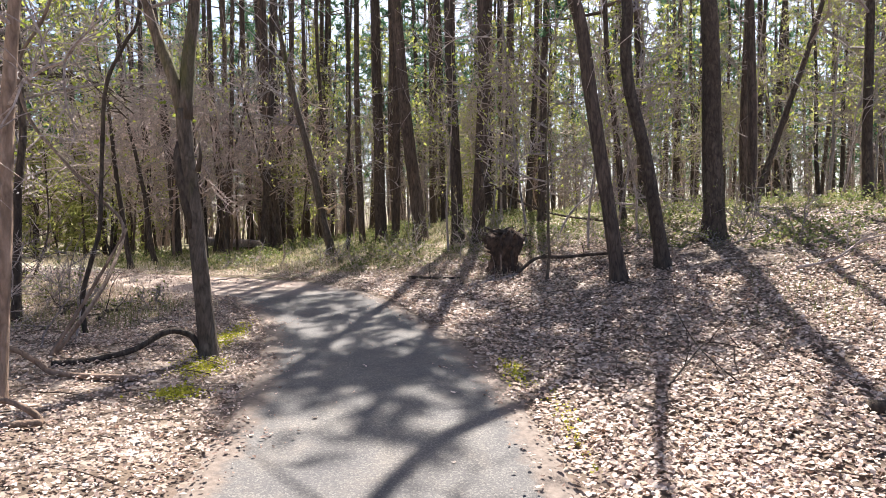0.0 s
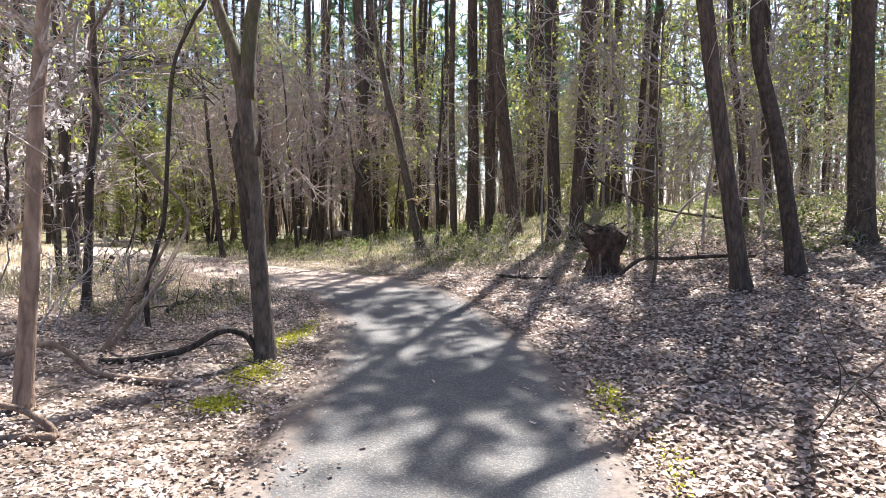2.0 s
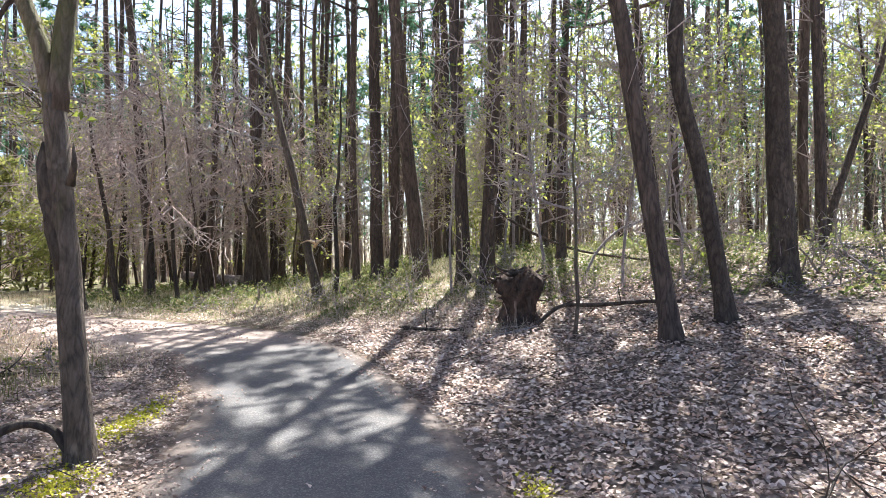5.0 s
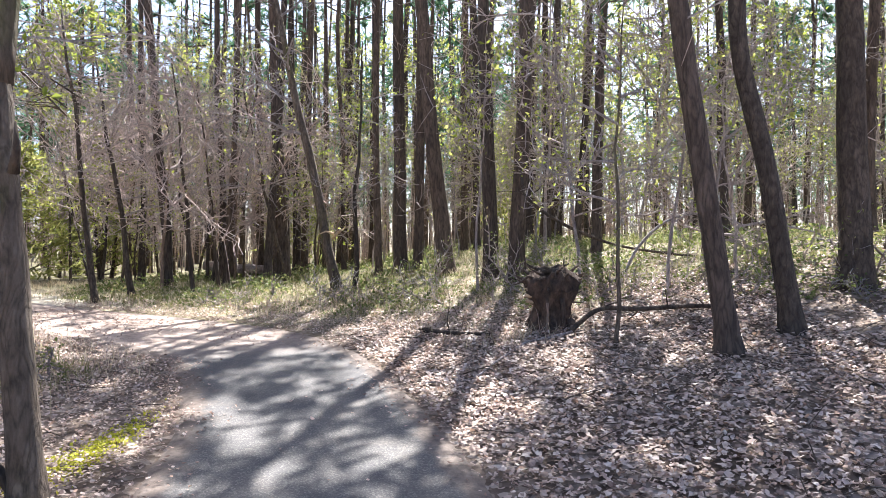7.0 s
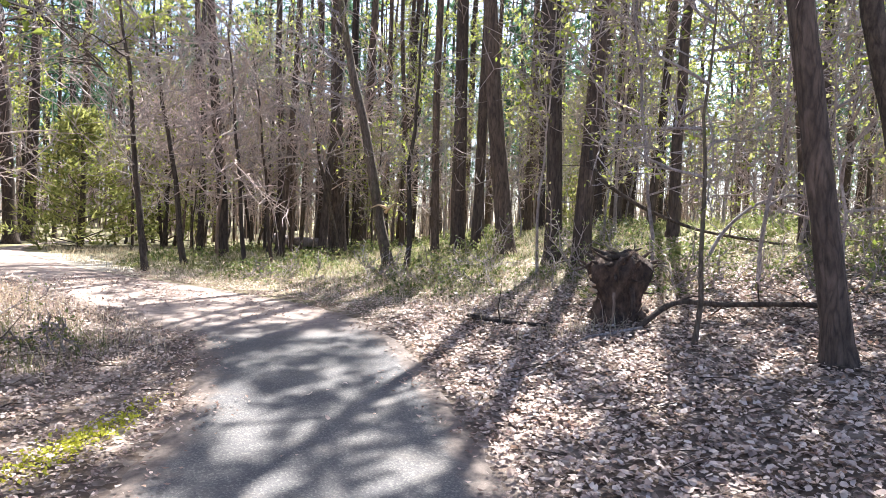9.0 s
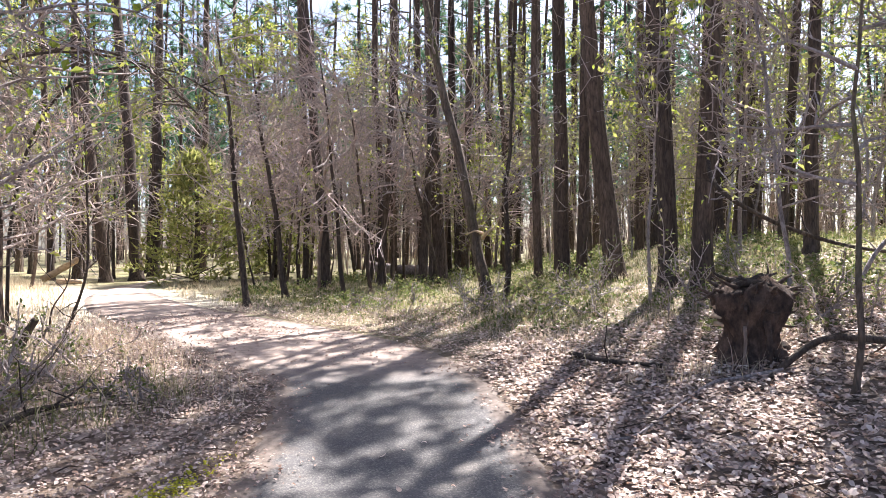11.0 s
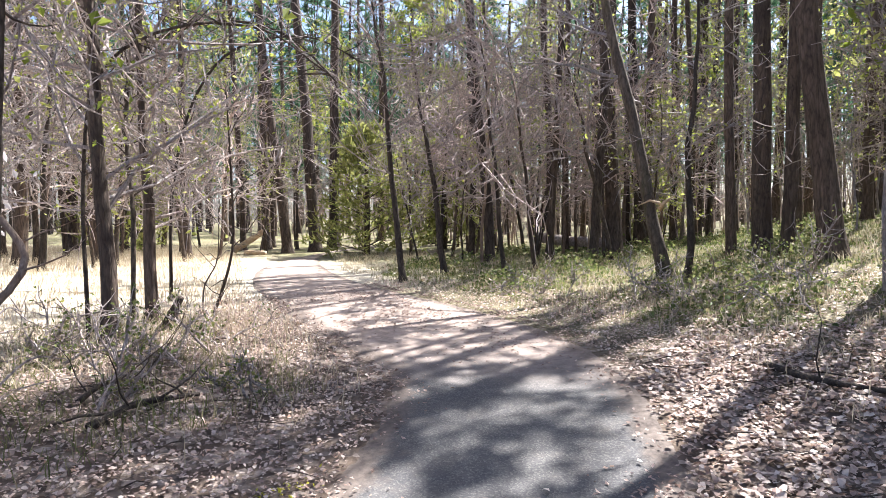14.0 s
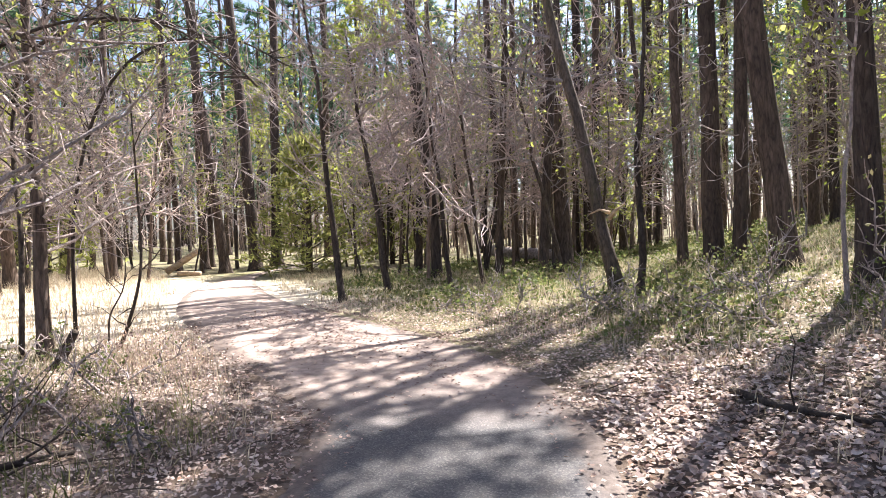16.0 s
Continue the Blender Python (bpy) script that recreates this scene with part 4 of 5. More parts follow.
def build_rootball():
    base = on_ground(0.96, 10.2)
    o = thing("stump", "rotten brown stump with earthy sides and ragged broken roots", "stump", "", base)
    rng = random.Random(9)
    g = Geo()
    around = 64
    rings = [(-0.08, 0.40), (0.0, 0.36), (0.08, 0.30), (0.17, 0.255), (0.27, 0.245), (0.37, 0.27), (0.47, 0.32), (0.56, 0.365), (0.64, 0.37), (0.70, 0.31), (0.74, 0.20), (0.75, 0.10), (0.73, 0.02)]
    for i, (z, r) in enumerate(rings):
        for k in range(around):
            a = math.tau * k / around
            p = Vector((math.cos(a) * 1.3, math.sin(a) * 1.3, z * 1.6))
            lump = 0.34 * noise.noise(p * 1.9) + 0.22 * noise.noise(p * 4.5) + 0.08 * noise.noise(p * 13)
            hollow = 0.34 * max(0, math.cos(a + 1.75)) ** 3 * max(0, 1 - abs(z - 0.12) / 0.22)   # eaten away below the overhang
            rr = r * (1 + lump - hollow)
            up = (0.07 * noise.noise(p * 3.1 + Vector((4, 1, 2))) + 0.05 * noise.noise(p * 8)) if z > 0.4 else 0
            if i > 7:
                up += 0.10 * noise.noise(Vector((r * math.cos(a) * 4, r * math.sin(a) * 4, 5)))
            g.v.append(Vector((0.9 * rr * math.cos(a), 0.78 * rr * math.sin(a), z + up)))
    for i in range(len(rings) - 1):
        for k in range(around):
            a, b = i * around + k, i * around + (k + 1) % around
            g.f.append((a, b, b + around, a + around))
    g.f.append(tuple(range((len(rings) - 1) * around, len(rings) * around)))
    part("soil_mass", g, M_ROT, o)

    def bent(name, start, way, length, fat, material, wander=0.35, label=""):
        d, pts = way.normalized(), [start - way.normalized() * 0.08, start]
        for k in range(4):
            d = (d + rand_dir(rng) * wander).normalized()
            pts.append(pts[-1] + d * (length / 4))
        q = Geo()
        q.tube(pts, [fat, fat, fat * 0.85, fat * 0.65, fat * 0.45, fat * 0.2], 7, rough=0.22, rng=rng)
        part(name, q, material, o, label)
    # broken roots on the rim, mostly level, some reaching up
    for a, z, up, length, fat in ((3.3, 0.60, 0.25, 0.24, 0.035), (2.9, 0.68, 0.5, 0.20, 0.028), (3.7, 0.64, 0.1, 0.26, 0.03), (2.3, 0.72, 0.8, 0.16, 0.02), (1.6, 0.72, 0.5, 0.16, 0.03),
                                  (0.7, 0.70, 0.4, 0.22, 0.035), (0.2, 0.62, 0.9, 0.24, 0.03), (5.9, 0.60, 0.2, 0.18, 0.03), (5.3, 0.66, 0.35, 0.15, 0.04), (4.7, 0.68, 0.15, 0.14, 0.045),
                                  (4.2, 0.66, 0.3, 0.16, 0.035), (0.1, 0.45, -0.1, 0.16, 0.02), (6.1, 0.34, -0.3, 0.15, 0.016), (3.1, 0.46, -0.2, 0.14, 0.02), (3.5, 0.70, 0.0, 0.32, 0.022), (4.0, 0.72, 0.12, 0.26, 0.02), (2.7, 0.58, 0.0, 0.28, 0.024), (0.4, 0.72, 0.05, 0.28, 0.024), (5.6, 0.70, 0.05, 0.24, 0.02), (4.9, 0.72, 0.4, 0.18, 0.026), (1.1, 0.74, 0.7, 0.2, 0.02), (4.45, 0.55, -0.4, 0.2, 0.018), (5.1, 0.5, -0.6, 0.22, 0.015)):
        bent("broken_root", Vector((0.26 * math.cos(a), 0.22 * math.sin(a), z)), Vector((math.cos(a), math.sin(a), up)), length, fat, M_ROT)
    for x, y, z, w in ((-0.06, -0.10, 0.75, 0.9), (0.08, -0.06, 0.75, -0.8), (0.0, 0.05, 0.77, 0.6), (-0.12, 0.0, 0.76, -0.9)):
        bent("lying_root", Vector((x, y, z)), Vector((w, -0.25, 0.15)), 0.24, 0.035, M_HARD, 0.25)
    # roots hanging down before the hollow
    for x, top, foot, fat in ((-0.08, 0.34, -0.10, 0.018), (0.10, 0.40, 0.12, 0.034)):
        q = Geo()
        q.tube(spline([(x, -0.22, top), (x * 1.1 + 0.01, -0.25, top * 0.5), (foot, -0.30, -0.06)], 4), [fat * (1 - 0.04 * i) for i in range(9)], 7, rough=0.2, rng=rng)
        part("hanging_root", q, M_PALEBARK if fat < 0.032 else M_ROT, o, "pale bare root")
    for a, reach, top in ((2.4, 0.5, 0.2), (0.3, 0.5, 0.14), (5.6, 0.45, 0.1)):
        start = Vector((0.26 * math.cos(a), 0.22 * math.sin(a), top))
        e = Vector((reach * math.cos(a), reach * math.sin(a), -0.06))
        q = Geo()
        q.tube(spline([start, start.lerp(e, 0.45) + Vector((0, 0, -0.05)), e], 4), [0.07 - 0.006 * i for i in range(9)], 8, rough=0.25, rng=rng)
        part("buttress_root", q, M_ROT, o)
    for i in range(3):
        q = Geo()
        c = Vector((-0.29 - 0.02 * (i % 2), -0.12 + rng.uniform(-0.04, 0.04), 0.34 + 0.075 * i))
        q.tube([c - Vector((-0.03, 0.06, 0)), c + Vector((-0.035, 0.0, 0.015)), c + Vector((0.03, 0.06, 0.01))], [0.01, 0.026, 0.008], 6, rough=0.35, rng=rng)
        part("torn_wood", q, M_CUT, o, "pale orange torn wood")
    o.scale = (0.88, 0.86, 0.84)


def build_fallen_wood():
    rope("fallen_branch", "grey fallen branch propped on the leaf litter", "branch", [(1.1, 9.7, 0.05), (1.3, 9.8, 0.16), (1.5, 9.85, 0.2), (1.8, 9.75, 0.18), (2.3, 9.6, 0.16), (2.75, 9.5, 0.12)], 0.028, M_HARD, 0.75, 8, 12, 4)
    rope("fallen_branch", "thin crooked grey stick on dead leaves", "branch", [(1.12, 9.68, 0.05), (0.85, 9.65, 0.03), (0.63, 9.5, 0.04), (0.45, 9.2, 0.02), (0.31, 8.9, 0.04), (0.06, 8.5, 0.02), (-0.35, 8.42, 0.02)], 0.015, M_TWIG, 0.5, 6, 13, 2)
    rope("fallen_branch", "dark rotten stick at the path's edge", "branch", [(-0.57, 10.45, 0.03), (-0.3, 10.2, 0.05), (-0.05, 10.1, 0.04), (0.25, 9.98, 0.04)], 0.028, M_HARD, 0.6, 7, 14, 1)
    rope("fallen_branch", "twiggy dead branch lying on pale leaves", "branch", [(1.75, 5.05, 0.02), (2.0, 5.3, 0.12), (2.25, 5.5, 0.2), (2.6, 5.5, 0.12)], 0.010, M_HARD, 0.4, 6, 15, 5)
    rope("fallen_branch", "twiggy dead branch lying on pale leaves", "branch", [(2.3, 4.95, 0.02), (2.15, 5.25, 0.16), (2.1, 5.5, 0.26)], 0.008, M_HARD, 0.4, 6, 16, 4)
    rope("fallen_branch", "bare forked grey branch on the bank", "branch", [(4.3, 7.9, 0.05), (4.7, 7.8, 0.1), (5.1, 7.9, 0.22), (5.5, 7.95, 0.25)], 0.02, M_TWIG, 0.5, 6, 17, 8)
    rope("fallen_branch", "long dead limb leaning from a pine to the ground", "branch", [(0.78, 13.15, 1.75), (0.85, 12.5, 1.35), (1.4, 12.4, 0.85), (2.1, 12.4, 0.42), (2.9, 12.5, 0.1), (3.3, 12.5, 0.0)], 0.03, M_HARD, 0.5, 7, 23, 7)
    rope("fallen_branch", "arched dead limb caught among saplings", "branch", [(2.0, 11.6, 0.0), (2.3, 11.7, 0.5), (2.8, 11.8, 0.75), (3.5, 11.9, 0.6), (4.1, 11.9, 0.05)], 0.022, M_TWIG, 0.6, 6, 24, 6)
    rope("log", "short dark rotten log end in the leaves", "log", [(2.9, 4.4, 0.03), (3.3, 4.3, 0.04), (3.9, 4.2, 0.04)], 0.06, M_HARD, 0.9, 9, 18)
    rope("log", "grey fallen log among trees in the undergrowth", "log", [(-8.3, 22.2, 0.36), (-7.6, 22.1, 0.3), (-6.8, 22.0, 0.22), (-5.9, 21.9, 0.15)], 0.16, M_TWIG, 0.8, 10, 19)
    rope("log", "pale sawn log propped beside the trail", "log", [(-15.3, 17.0, 0.08), (-14.9, 17.2, 0.35), (-14.5, 17.4, 0.65)], 0.09, M_CUT, 0.9, 10, 20)
    rope("log", "short pale sawn log lying on bare ground", "log", [(-14.3, 16.6, 0.1), (-13.7, 16.8, 0.1)], 0.065, M_CUT, 0.95, 10, 21)


def build_cedar():
    rng = random.Random(14)
    at = on_ground(-11.7, 18.6)
    o = thing("cedar_shrub", "bushy olive-green cedar between the trunks", "shrub", "cedar shrubs", at)
    st, lv = Geo(), Geo()
    st.tube([(0, 0, -0.1), (0.05, 0, 1.3), (0, 0, 2.9)], [0.07, 0.05, 0.01], 7)
    for i in range(320):
        z = rng.uniform(0.1, 2.9)
        reach = 1.3 * (1 - z / 3.2) ** 0.7 * rng.uniform(0.3, 1.1)
        a = rng.uniform(0, math.tau)
        c = Vector((reach * math.cos(a), reach * math.sin(a), z))
        if i % 9 == 0:
            st.tube([(0, 0, max(0.05, z - 0.3)), c], [0.015, 0.004], 4, cap=False)
        for k in range(11):
            d = (rand_dir(rng, 0.5) + Vector((math.cos(a), math.sin(a), 0)) * 0.5).normalized()
            q = c + rand_dir(rng) * 0.1
            lv.blade(q, q + d * rng.uniform(0.1, 0.24), 0.045, d.cross(rand_dir(rng)).normalized())
    part("stem", st, M_HARD, o)
    part("crown", lv, M_CEDAR, o, smooth=False)
    o.scale = (1.35, 1.35, 1.2)
    for i, (x, y, q) in enumerate(((-11.6, 22.2, 1.2), (-7.0, 28.0, 1.4), (1.5, 28.0, 1.4), (-18.5, 15.5, 1.3))):
        copy_thing(o, Matrix.Translation(on_ground(x, y)) @ Matrix.Rotation(2.0 + i * 1.9, 4, "Z")).scale = (q, q, q * 1.3)


# ---- ground cover ----
def scatter_mesh(name, label, category, verts, tris, material):
    me = bpy.data.meshes.new(name)
    me.from_pydata(verts.reshape(-1, 3).tolist(), [], tris.tolist())
    me.materials.append(material)
    me.update()
    return tagged(new(name, me), label, category, kind="stuff")


def ground_at(x, y):
    return land(x, y) + bumps(x, y)


def leaf_field(name, label, x, y, lift, size, flat, material, seed, wide=0.66, fine=False):
    """Folded leaves lying or standing at the given places."""
    r = np.random.RandomState(seed)
    n = len(x)
    z = np.maximum(ground_at(x, y), np.where(off_path(x, y) < 0.03, land(x, y) + 0.034, -9)) + lift
    a = r.uniform(0, 2 * np.pi, n)
    tilt = r.normal(0, flat, n)
    d = np.stack([np.cos(a) * np.cos(tilt), np.sin(a) * np.cos(tilt), np.sin(tilt)], 1)
    roll = r.normal(0, flat, n)
    c0 = np.stack([-np.sin(a), np.cos(a), np.zeros(n)], 1)
    up = np.cross(d, c0)
    c = c0 * np.cos(roll)[:, None] + up * np.sin(roll)[:, None]
    nrm = np.cross(d, c)
    L = size * r.uniform(0.55, 1.35, n)
    W = L * wide * r.uniform(0.7, 1.2, n)
    curl = r.uniform(-0.35, 0.35, n) * W
    base = np.stack([x, y, z], 1) - d * (L / 2)[:, None]
    bow = (r.uniform(-0.16, 0.16, n) * L)[:, None] * nrm

    def spot(s, w, lift):
        q = (s * r.uniform(0.85, 1.15, n) * L)[:, None]
        return base + d * q + c * (w * W * r.uniform(0.7, 1.25, n))[:, None] + nrm * (lift * curl)[:, None] + bow
    if fine:
        v = np.stack([base, spot(0.25, -0.46, 1), spot(0.68, -0.42, 0.6), base + d * L[:, None], spot(0.68, 0.42, 1), spot(0.25, 0.46, 0.6)], 1)
        corners = ([0, 5, 1], [1, 5, 4], [1, 4, 2], [2, 4, 3])
    else:
        v = np.stack([base, spot(0.5, -0.5, 1), base + d * L[:, None], spot(0.5, 0.5, 1)], 1)
        corners = ([0, 3, 2], [0, 2, 1])
    k = np.arange(n)[:, None] * v.shape[1]
    t = np.concatenate([k + np.array([q]) for q in corners])
    return scatter_mesh(name, label, "leaves", v, t, material)


def blade_field(name, label, category, x, y, height, width, lean, material, seed):
    r = np.random.RandomState(seed)
    n = len(x)
    z = ground_at(x, y) - 0.01
    a = r.uniform(0, 2 * np.pi, n)
    h = height * r.uniform(0.4, 1.3, n)
    base = np.stack([x, y, z], 1)
    off = np.stack([np.cos(a), np.sin(a), np.zeros(n)], 1) * (h * np.abs(r.normal(0, lean, n)))[:, None]
    tip = base + off + np.stack([0 * h, 0 * h, h], 1)
    b = r.uniform(0, np.pi, n)
    c = np.stack([np.cos(b), np.sin(b), np.zeros(n)], 1) * width
    mid = base * 0.5 + tip * 0.5 - off * 0.15
    v = np.stack([base - c / 2, base + c / 2, mid + c * 0.35, mid - c * 0.35, tip], 1)
    k = np.arange(n)[:, None] * 5
    t = np.concatenate([k + np.array([[0, 1, 2]]), k + np.array([[0, 2, 3]]), k + np.array([[3, 2, 4]])])
    return scatter_mesh(name, label, category, v, t, material)


def build_ground_cover():
    r = np.random.RandomState(3)
    # dead leaves, thick on both sides, few on the asphalt
    x, y = r.uniform(-7.5, 9.5, 440000), r.uniform(-1.2, 14.3, 440000)
    d = off_path(x, y)
    patch = 0.5 + 0.5 * np.sin(1.3 * x + 0.8 * np.sin(y)) * np.sin(1.7 * y + x)
    keep = np.where(d > 0.12, 0.55 + 0.3 * patch, np.where(d > -0.08, 0.35, np.where(d > -0.3, 0.012, 0.0005)))
    keep = np.where(x < -3.6, keep * 0.8, keep)
    keep = np.where((x > 3.4) & (y > 7.9 + 0.8 * patch), keep * 0.3, keep)
    keep = keep * np.clip((y + 1.2) / 3.0, 0, 1) * np.clip((9.5 - x) / 3.0, 0, 1) * np.clip((x + 7.5) / 1.5, 0, 1)
    keep = np.where(y > 11.8, keep * np.where(d < 1.5, 0.9, 0.22), keep)
    ok = r.uniform(0, 1, len(x)) < keep
    leaf_field("leaf_litter", "thick layer of pale brown dead oak leaves", x[ok], y[ok], 0.012 + 0.03 * r.uniform(0, 1, ok.sum()) * (d[ok] > 0.05), np.where(x[ok] < -1.4, 0.03, 0.045), 0.32, M_LEAF, 4, fine=True)
    # crushed leaves along the asphalt's edges and over the bend
    x, y = r.uniform(-7, 1.3, 150000), r.uniform(1.0, 13.5, 150000)
    d = off_path(x, y)
    wave = 0.12 * np.sin(3.1 * y + 2 * np.sin(1.7 * x)) + 0.08 * np.sin(7.3 * y)
    bend = np.clip((y + 0.25 * (-x) - 10.0) / 2.5, 0, 1) * (0.35 + 0.3 * np.sin(2.3 * x + y) * np.sin(1.9 * y - x))
    keep = np.where(d > 0.1, 0, np.where(d > -0.06 + wave, 0.7, np.where(d > -0.22 + wave, 0.3, np.where(d > -0.42 + wave, 0.07, np.maximum(bend * 0.85, 0.0012)))))
    ok = r.uniform(0, 1, len(x)) < keep
    leaf_field("leaf_crumbs", "crushed reddish-brown leaf crumbs strewn on the asphalt", x[ok], y[ok], 0.003 + 0.004 * r.uniform(0, 1, ok.sum()), 0.03, 0.25, M_CRUMB, 14)
    # green undergrowth below the pines
    x, y = r.uniform(-9, 14, 230000), r.uniform(7.8, 26, 230000)
    clump = np.sin(2.1 * x + np.sin(1.7 * y) * 1.4) * np.sin(1.9 * y + 0.6 * np.sin(x * 1.3))
    d = off_path(x, y)
    ok = (d > 0.7) & ((y > np.where(x < 0.6, 11.65 + 0.05 * (x + 1) ** 2 + 0.2 * np.sin(3 * x), 99)) | (x > 0.6) & (y > np.where(x < 3, 10.7 + 0.06 * (x - 1) ** 2, 10.5 - 1.0 * np.clip(x - 2.8, 0, 2.3)))) & (r.uniform(0, 1, len(x)) < 0.16 + 0.6 * (clump > -0.2)) & ~((x > -0.6) & (x < 1.9) & (y < 10.7))
    tall = (0.03 + 0.32 * np.clip(clump, 0, 1) ** 1.3) * r.uniform(0, 1, len(x))
    leaf_field("undergrowth", "low yellow-green weeds and vines under the trees", x[ok], y[ok], tall[ok], 0.06, 0.7, M_UNDER, 5, 0.7)
    # straw along the bend's outer edge and between the weeds
    x, y = r.uniform(-13, 2, 60000), r.uniform(9.5, 19, 60000)
    d = off_path(x, y)
    outer = (y > 9.6 - 0.55 * (x + 1.2))
    tuft = np.sin(3.7 * x + 1.6 * np.sin(2.9 * y)) * np.sin(3.3 * y + 1.2 * np.sin(2.1 * x))
    ok = (d > 0.15) & outer & (r.uniform(0, 1, len(x)) < np.where(tuft > 0.1, 0.75, 0.1) * np.where(d < 0.75, np.where(x > -5, 0.06, 0.5), 0.9))
    blade_field("dry_grass", "tan dry grass and weeds along the path's edge", "grass", x[ok], y[ok], 0.15, 0.009, 0.6, M_STRAW, 6)
    # pale meadow inside the bend and along the trail
    x, y = r.uniform(-24, -3.0, 90000), r.uniform(7.0, 19, 90000)
    d = off_path(x, y)
    ok = (d > 0.05) & (y < 10.2 + 0.62 * np.clip(-x - 4.6, 0, 30)) & (y > 7.2 + 0.15 * (x + 6)) & (r.uniform(0, 1, len(x)) < np.where(x > -5.5, 0.13, 0.55))
    blade_field("meadow_grass", "pale sunlit dry meadow grass", "grass", x[ok], y[ok], 0.17, 0.010, 0.75, M_STRAW, 7)
    # dry pinkish weeds on the inner side of the bend
    x, y = np.concatenate([r.normal(-5.4, 0.6, 1700), r.normal(-4.0, 1.0, 900), r.normal(-2.6, 0.9, 1200)]), np.concatenate([r.normal(9.75, 0.25, 1700), r.normal(8.9, 0.6, 900), r.normal(12.5, 0.4, 1200)])
    ok = off_path(x, y) > 0.08
    leaf_field("dry_weeds", "dry pinkish-brown weeds standing along the bend", x[ok], y[ok], 0.03 + 0.34 * r.uniform(0, 1, ok.sum()) ** 1.5, 0.035, 1.0, M_LEAF, 15, 0.5)
    x2, y2 = x[ok][::5], y[ok][::5]
    blade_field("weed_stalks", "thin dry weed stalks along the bend", "weeds", x2, y2, 0.28, 0.006, 0.35, M_STRAW, 16)
    # green blades among the weeds
    x, y = np.concatenate([r.uniform(-7.0, -3.4, 4500), r.uniform(-8, 7, 20000), r.uniform(6, 19, 22000), r.normal(4.6, 0.7, 1300)]), np.concatenate([r.uniform(6.6, 10.0, 4500), r.uniform(10.2, 19, 20000), r.uniform(10.5, 24, 22000), r.normal(6.6, 0.9, 1300)])
    clump = np.sin(2.6 * x + 1.4 * np.sin(1.9 * y)) * np.sin(2.2 * y + np.sin(1.6 * x))
    d = off_path(x, y)
    ok = (d > 0.35) & ((y < 10.2) | (x > 6) | (y > np.where(x < 0.6, 11.65 + 0.05 * (x + 1) ** 2, 10.7 + 0.06 * (x - 1) ** 2))) & (r.uniform(0, 1, len(x)) < 0.2 + 0.6 * (clump > 0)) & ~((x > -0.3) & (x < 1.9) & (y < 10.9))
    blade_field("green_grass", "tufts of olive-green grass among weeds and leaves", "grass", x[ok], y[ok], 0.15, 0.009, 0.8, M_OLIVE, 17)
    # bright moss in streaks by the path
    pts = []
    for cx, cy, ax, ay, n in ((-2.30, 6.75, 0.07, 0.36, 1100), (-2.1, 5.6, 0.10, 0.16, 700), (-2.02, 4.85, 0.09, 0.08, 600), (0.62, 5.55, 0.06, 0.2, 300), (0.85, 4.5, 0.04, 0.3, 160)):
        pts.append(np.stack([r.normal(cx, ax, n), r.normal(cy, ay, n)], 1))
    p = np.concatenate(pts)
    leaf_field("moss", "bright yellow-green moss patches beside the asphalt", p[:, 0], p[:, 1], 0.02 + 0.02 * r.uniform(0, 1, len(p)), 0.022, 0.6, M_MOSS, 8, 0.9)
    # fallen twigs in the litter
    g, rng = Geo(), random.Random(16)
    for i in range(420):
        x, y = rng.uniform(-6, 7.5), rng.uniform(1, 11.5)
        if off_path(x, y)[0] < 0.1:
            continue
        a, L = rng.uniform(0, math.tau), rng.uniform(0.12, 0.5)
        p = on_ground(x, y, 0.035)
        q = on_ground(x + L * math.cos(a), y + L * math.sin(a), 0.045)
        g.tube([p, p.lerp(q, 0.5) + Vector((rng.uniform(-0.03, 0.03), rng.uniform(-0.03, 0.03), 0.015)), q], [0.005, 0.004, 0.002], 4, cap=False)
    ob = new("twig_litter", g.mesh("twig_litter", M_HARD))
    tagged(ob, "thin dead twigs strewn over the dead leaves", "twigs", kind="stuff")


def build_brush():
    rng = random.Random(19)
    for i, (x, y, s) in enumerate(((-5.0, 8.2, 1.0), (-5.6, 7.7, 0.9), (-4.3, 7.6, 0.7), (-5.2, 9.1, 0.7), (4.0, 9.6, 0.7), (4.5, 10.2, 0.8), (-3.9, 8.4, 0.5),
                                 (0.5, 12.0, 0.6), (-0.5, 12.5, 0.8), (1.7, 11.2, 0.7), (2.4, 11.0, 0.9), (-1.6, 12.9, 0.7), (-2.4, 13.4, 0.9), (-3.6, 13.3, 0.6), (0.9, 12.2, 1.0), (3.0, 10.3, 0.7), (-4.6, 14.0, 0.8), (1.4, 13.6, 1.0), (3.6, 11.6, 1.1), (-0.9, 14.2, 1.0), (5.0, 9.4, 0.8))):
        o = thing("brush", "low tangle of grey twigs with small olive leaves", "shrub", "brush", on_ground(x, y))
        t, lv = Geo(), Geo()
        for k in range(4):
            a = rng.uniform(0, math.tau)
            twigs(t, rng, Vector((rng.uniform(-0.25, 0.25), rng.uniform(-0.25, 0.25), -0.03)), Vector((math.cos(a), math.sin(a), rng.uniform(0.3, 1.2))).normalized(), s * rng.uniform(0.4, 0.85), 0.004, 2, lv, 0.04, 0.5)
        part("tangle", t, M_TWIG, o)
        if lv.v:
            part("foliage", lv, M_UNDER, o, "small olive leaves", smooth=False)


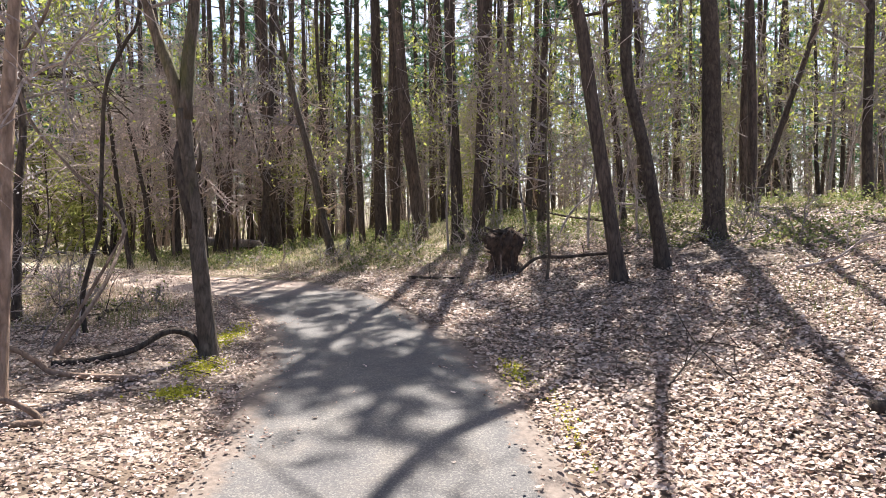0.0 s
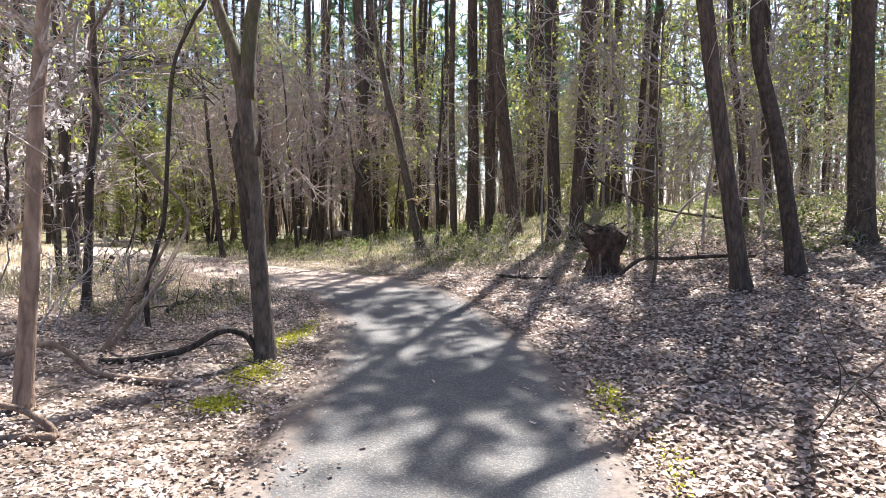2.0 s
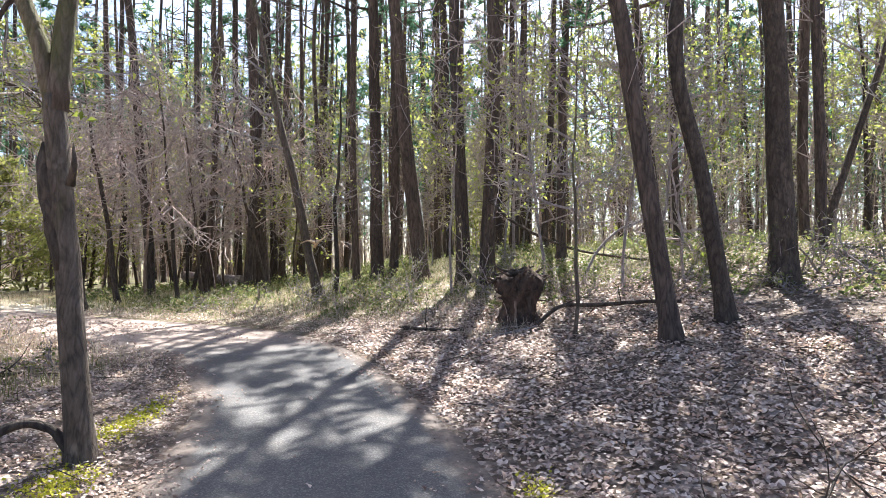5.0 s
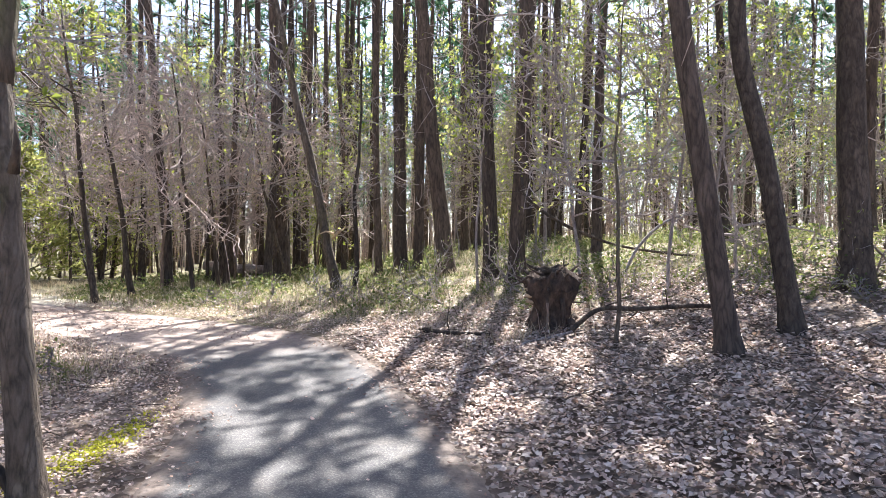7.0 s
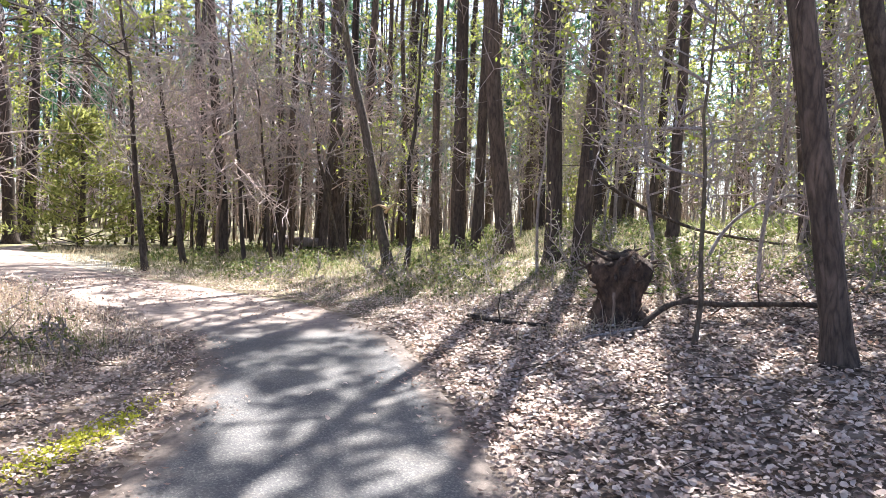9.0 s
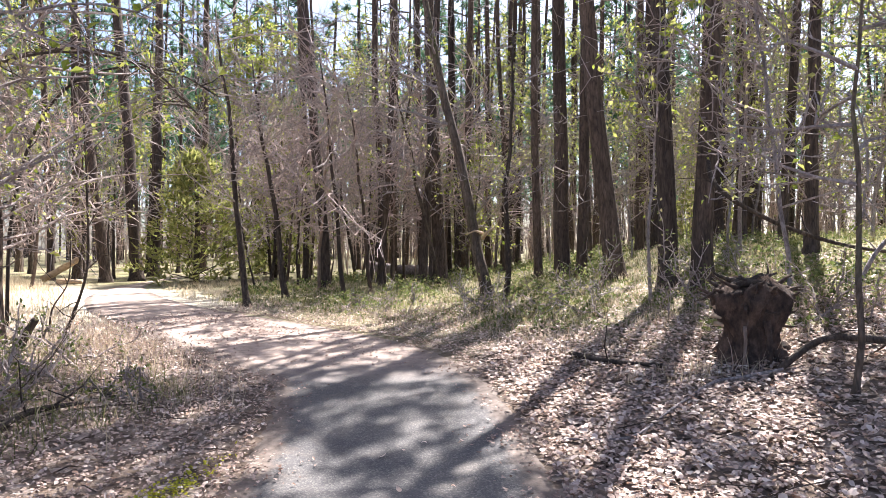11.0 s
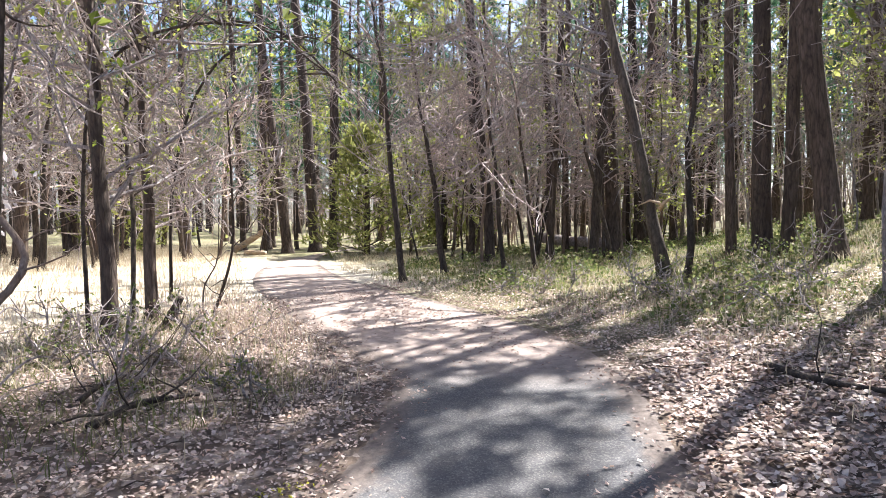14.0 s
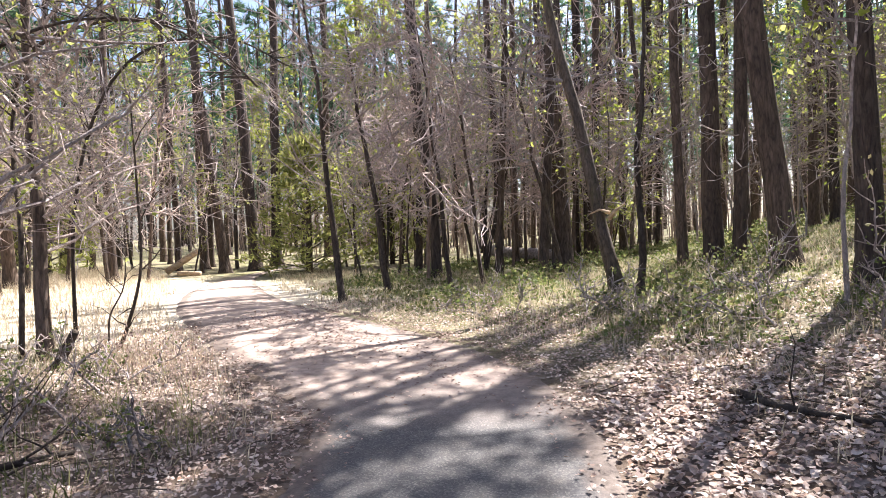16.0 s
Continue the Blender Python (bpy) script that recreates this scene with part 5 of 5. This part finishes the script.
build_ground()
build_path()
build_right_trees()
build_fork_tree()
build_left_tangle()
build_bend_deadwood()
build_rootball()
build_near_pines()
build_forest()
build_far_woods()
build_thicket()
build_understory()
build_leafy_saplings()
build_cedar()
build_fallen_wood()
build_brush()
build_ground_cover()
